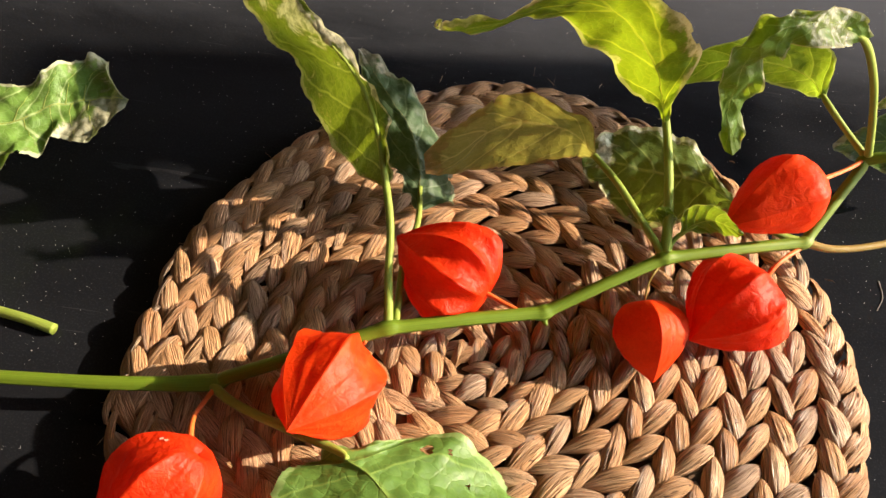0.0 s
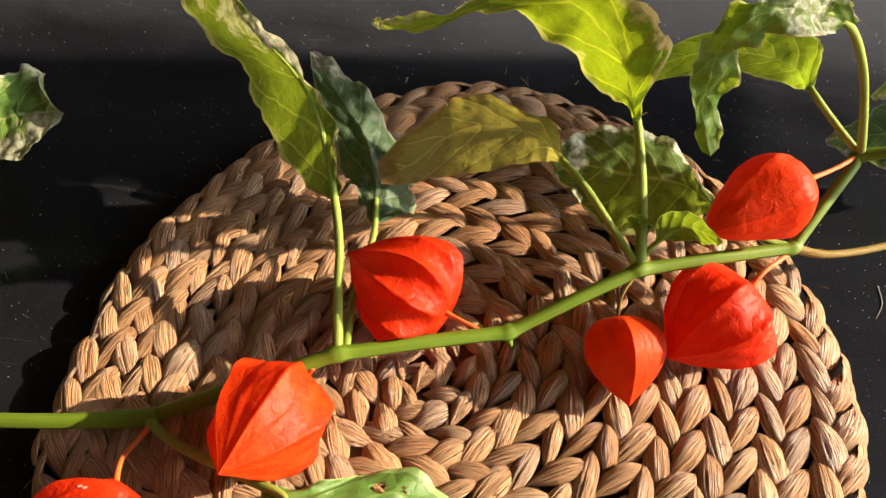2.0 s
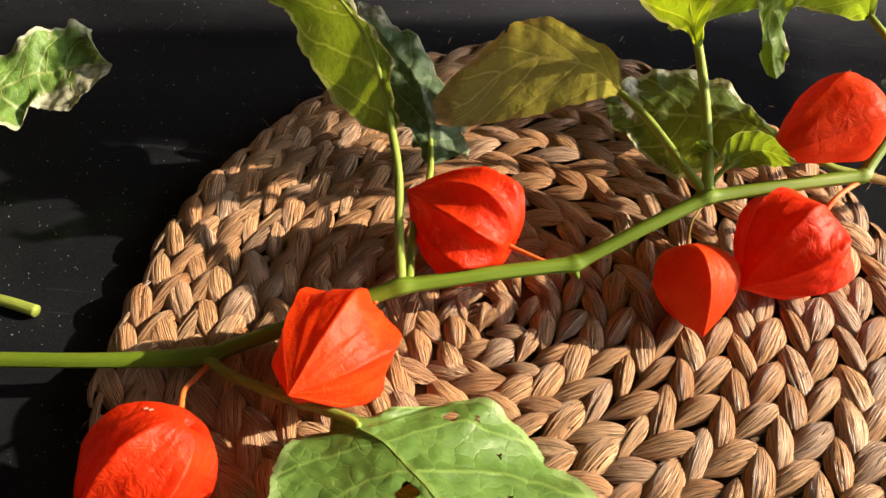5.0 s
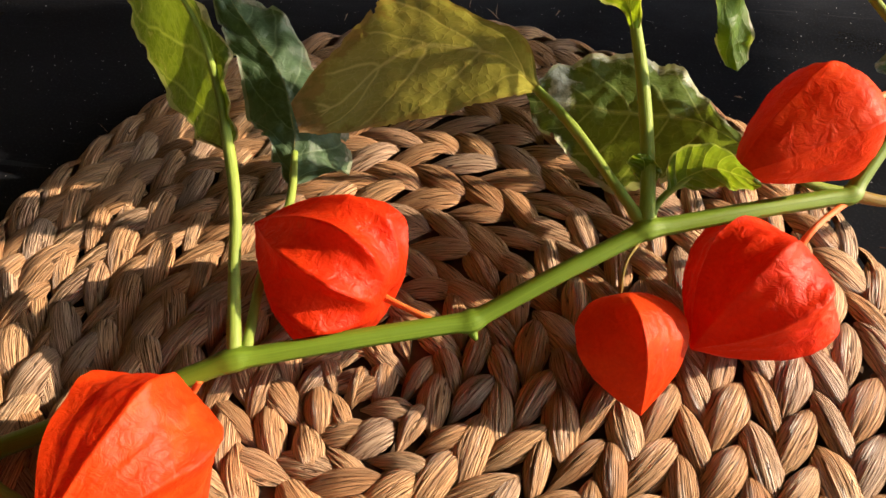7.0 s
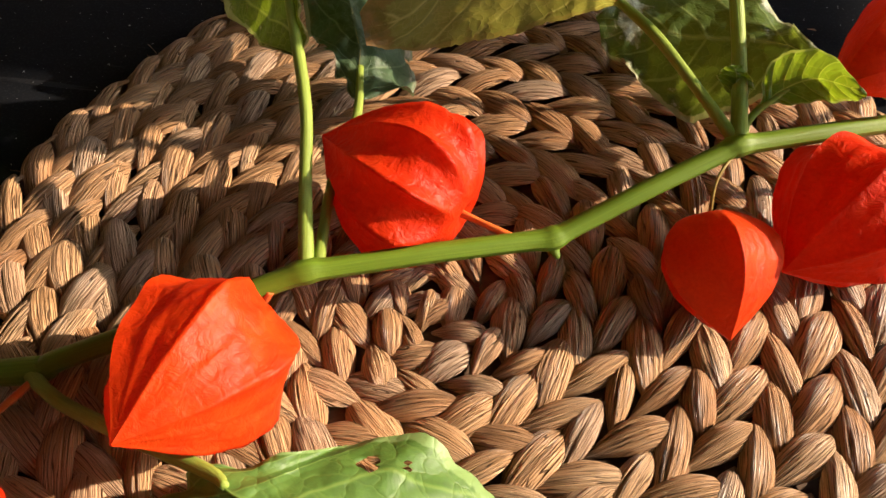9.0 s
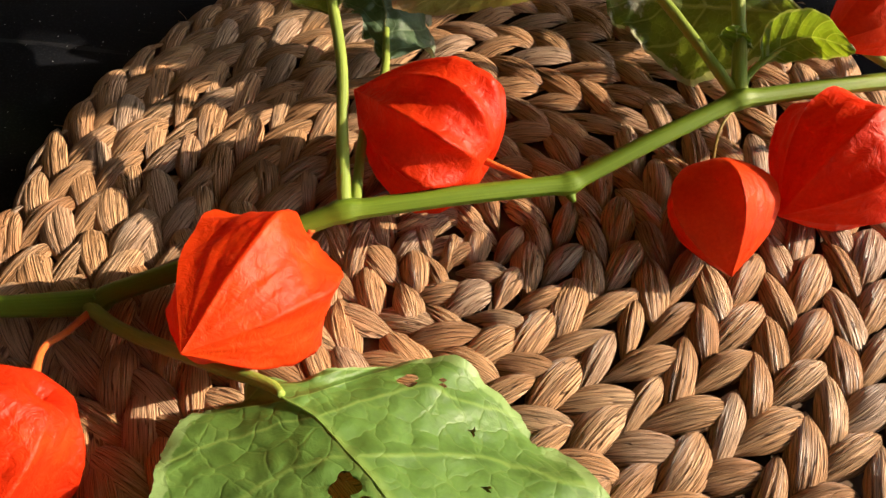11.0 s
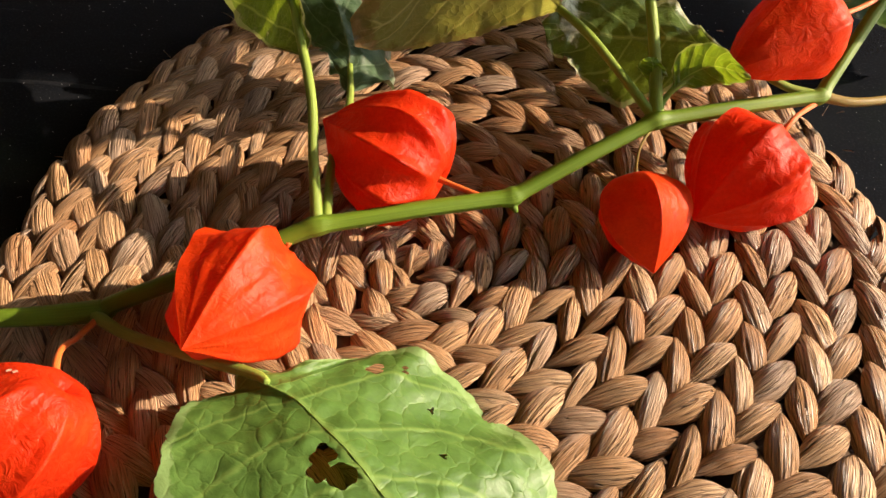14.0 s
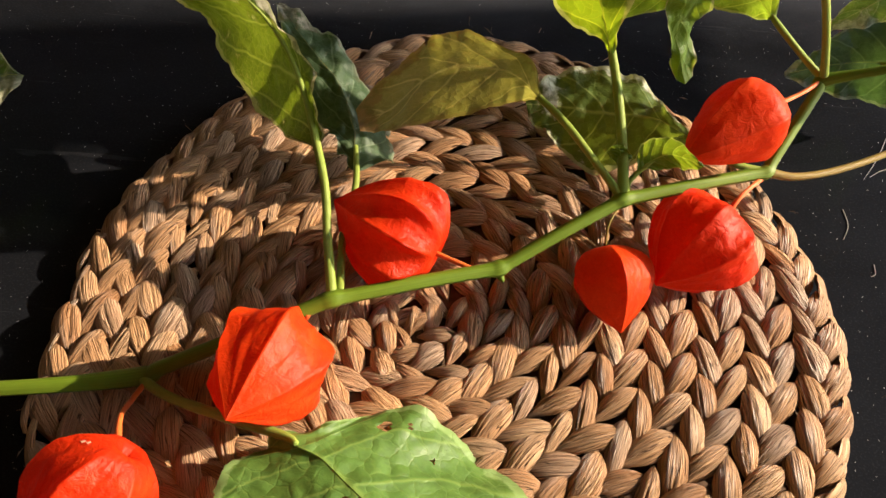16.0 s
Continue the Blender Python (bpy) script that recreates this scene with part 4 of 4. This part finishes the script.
leaf([(-0.0380, 0.1630, 0.0370, -0.0390, 0.1620, 0.0370, -0.0380, 0.1640, 0.0370), (-0.0300, 0.1570, 0.0410, -0.0440, 0.1590, 0.0320, -0.0180, 0.1710, 0.0330), (-0.0200, 0.1520, 0.0410, -0.0550, 0.1510, 0.0340, 0.0040, 0.1830, 0.0220), (-0.0060, 0.1390, 0.0440, -0.0570, 0.1320, 0.0400, 0.0380, 0.1710, 0.0150), (0.0100, 0.1220, 0.0430, -0.0480, 0.1080, 0.0420, 0.0610, 0.1440, 0.0160), (0.0260, 0.1060, 0.0370, -0.0220, 0.0870, 0.0340, 0.0610, 0.1150, 0.0160), (0.0410, 0.0900, 0.0200, 0.0400, 0.0890, 0.0200, 0.0420, 0.0910, 0.0200)], LEAF_BROAD, RIB_GREEN, branch, 12, "large broad green leaf with insect holes, resting on the mat", ruffle=0.004, crumple=0.003, holes=[(0.0010, 0.1720, 0.0270, 0.0027), (0.0100, 0.1740, 0.0250, 0.0017), (-0.0100, 0.1350, 0.0440, 0.0036), (-0.0040, 0.1290, 0.0440, 0.0042), (-0.0110, 0.1300, 0.0440, 0.0030), (0.0200, 0.1610, 0.0260, 0.0009), (0.0250, 0.1420, 0.0300, 0.0011)], nu=130, nv=84, rib=0.0024)
tube("side_shoot", [(0.1718, 0.3045, 0.0470), (0.1890, 0.3050, 0.0450), (0.2170, 0.3150, 0.0440), (0.2590, 0.3350, 0.0460)], [0.0024, 0.0019, 0.0018, 0.0016], STALK_BROWN, branch, n=30, label="brownish bare side shoot")
lantern((-0.0406, 0.2099, 0.0275), (-0.0553, 0.1598, 0.0542), 0.024, 0.66, 1, branch, "orange papery lantern husk with a sharp lit rib", [(-0.0380, 0.2140, 0.0300), (-0.0350, 0.2170, 0.0350)], STALK_RED, ribs=6, deep=1.15, small=0.02, dents=1.4, skin=HUSK_ORANGE)
lantern((0.0180, 0.2520, 0.0340), (-0.0304, 0.2735, 0.0414), 0.0256, 0.5, 2, branch, "red-orange round lantern husk with deep ribs", [(0.0210, 0.2500, 0.0360), (0.0352, 0.2435, 0.0362)], STALK_RED, ribs=10, deep=3.0, small=0.0, dents=0.8)
lantern((0.0919, 0.2608, 0.0367), (0.1014, 0.2265, 0.0202), 0.0186, 0.2, 3, branch, "small heart-shaped orange lantern husk", [(0.0930, 0.2660, 0.0460), (0.0983, 0.2755, 0.0492)], STALK_BROWN, thick=0.0005, ribs=5, deep=0.95, small=0.015, skin=HUSK_ORANGE)
lantern((0.1518, 0.2799, 0.0405), (0.1173, 0.2485, 0.0275), 0.0256, 0.9, 4, branch, "large round orange-red lantern husk", [(0.1560, 0.2870, 0.0480), (0.1718, 0.3035, 0.0450)], STALK_RED, ribs=8, deep=1.5, small=0.02)
lantern((0.1668, 0.3218, 0.0735), (0.1235, 0.2885, 0.0685), 0.0212, 0.0, 5, branch, "smooth orange lantern husk hanging beside the leaf", [(0.1850, 0.3360, 0.0680), (0.1997, 0.3477, 0.0676)], STALK_RED, ribs=5, deep=0.35, small=0.004, dents=0.6, taper=0.22, skin=HUSK_ORANGE)
lantern((-0.0880, 0.1500, 0.0470), (-0.1215, 0.1100, 0.0190), 0.0220, 0.6, 6, branch, "bright orange-red lantern husk with a pale scar", [(-0.0970, 0.1630, 0.0400), (-0.1000, 0.1770, 0.0260), (-0.0983, 0.1906, 0.0185)], STALK_RED, ribs=6, deep=1.3, small=0.015, scar=(-0.102, 0.149, 0.058))

# ---- leaf and stalk of a second sprig on the table ----
sprig = tagged(new("leaf_sprig"), "wilted green leaf with torn curled edge on the black table", "leaf")
leaf([(-0.2835, 0.2758, 0.0473, -0.2854, 0.2795, 0.0473, -0.2817, 0.2730, 0.0473), (-0.2603, 0.2869, 0.0492, -0.2798, 0.3213, 0.0566, -0.2501, 0.2525, 0.0436), (-0.2342, 0.3018, 0.0501, -0.2435, 0.3204, 0.0566, -0.2315, 0.2748, 0.0436), (-0.2203, 0.3167, 0.0492, -0.2277, 0.3297, 0.0547, -0.2194, 0.2916, 0.0445), (-0.2082, 0.3232, 0.0492, -0.2166, 0.3437, 0.0566, -0.2119, 0.3009, 0.0454), (-0.1952, 0.3269, 0.0510, -0.2054, 0.3520, 0.0585, -0.1952, 0.3009, 0.0454), (-0.1822, 0.3269, 0.0529, -0.1859, 0.3269, 0.0547, -0.1831, 0.3223, 0.0510)], LEAF_WILTED, RIB, sprig, 13, "curled wilted leaf blade, torn at the tip", ruffle=0.008, crumple=0.006, nibble=0.35, veins=6)
tube("petiole", [(-0.2835, 0.2758, 0.0473), (-0.3110, 0.2830, 0.0260), (-0.3430, 0.2890, 0.0040), (-0.3570, 0.2740, 0.0030)], [0.0016, 0.0017, 0.0018, 0.0018], PETIOLE, sprig)
stub = tagged(new("cut_stalk"), "short cut pale green stalk lying on the black table", "stalk")
tube("stalk", [(-0.2550, 0.2230, 0.0030), (-0.2280, 0.2200, 0.0030), (-0.2060, 0.2170, 0.0040), (-0.1890, 0.2140, 0.0030)], [0.0028, 0.0026, 0.0026, 0.0028], PETIOLE, stub)

# ---- lint on the table ----
def lint(points, width, label):
    ob = tube("lint", points, [width, width * 0.8, width * 0.5], LINT, None, n=14, sides=6)
    tagged(ob, label, "lint", "lint on the table")


lint([(0.2370, 0.3250, 0.0004), (0.2370, 0.3140, 0.0004), (0.2320, 0.3040, 0.0004)], 0.00024, "thin pale lint fibre on the black table")
lint([(0.2780, 0.3820, 0.0004), (0.2670, 0.3640, 0.0004), (0.2550, 0.3480, 0.0004)], 0.00024, "thin pale lint fibre on the black table")
lint([(0.2710, 0.3570, 0.0004), (0.2660, 0.3550, 0.0004), (0.2590, 0.3500, 0.0004)], 0.00024, "thin pale lint fibre on the black table")
lint([(0.2440, 0.2890, 0.0004), (0.2430, 0.2830, 0.0004), (0.2400, 0.2810, 0.0004)], 0.00024, "thin pale lint fibre on the black table")
woven_mat()
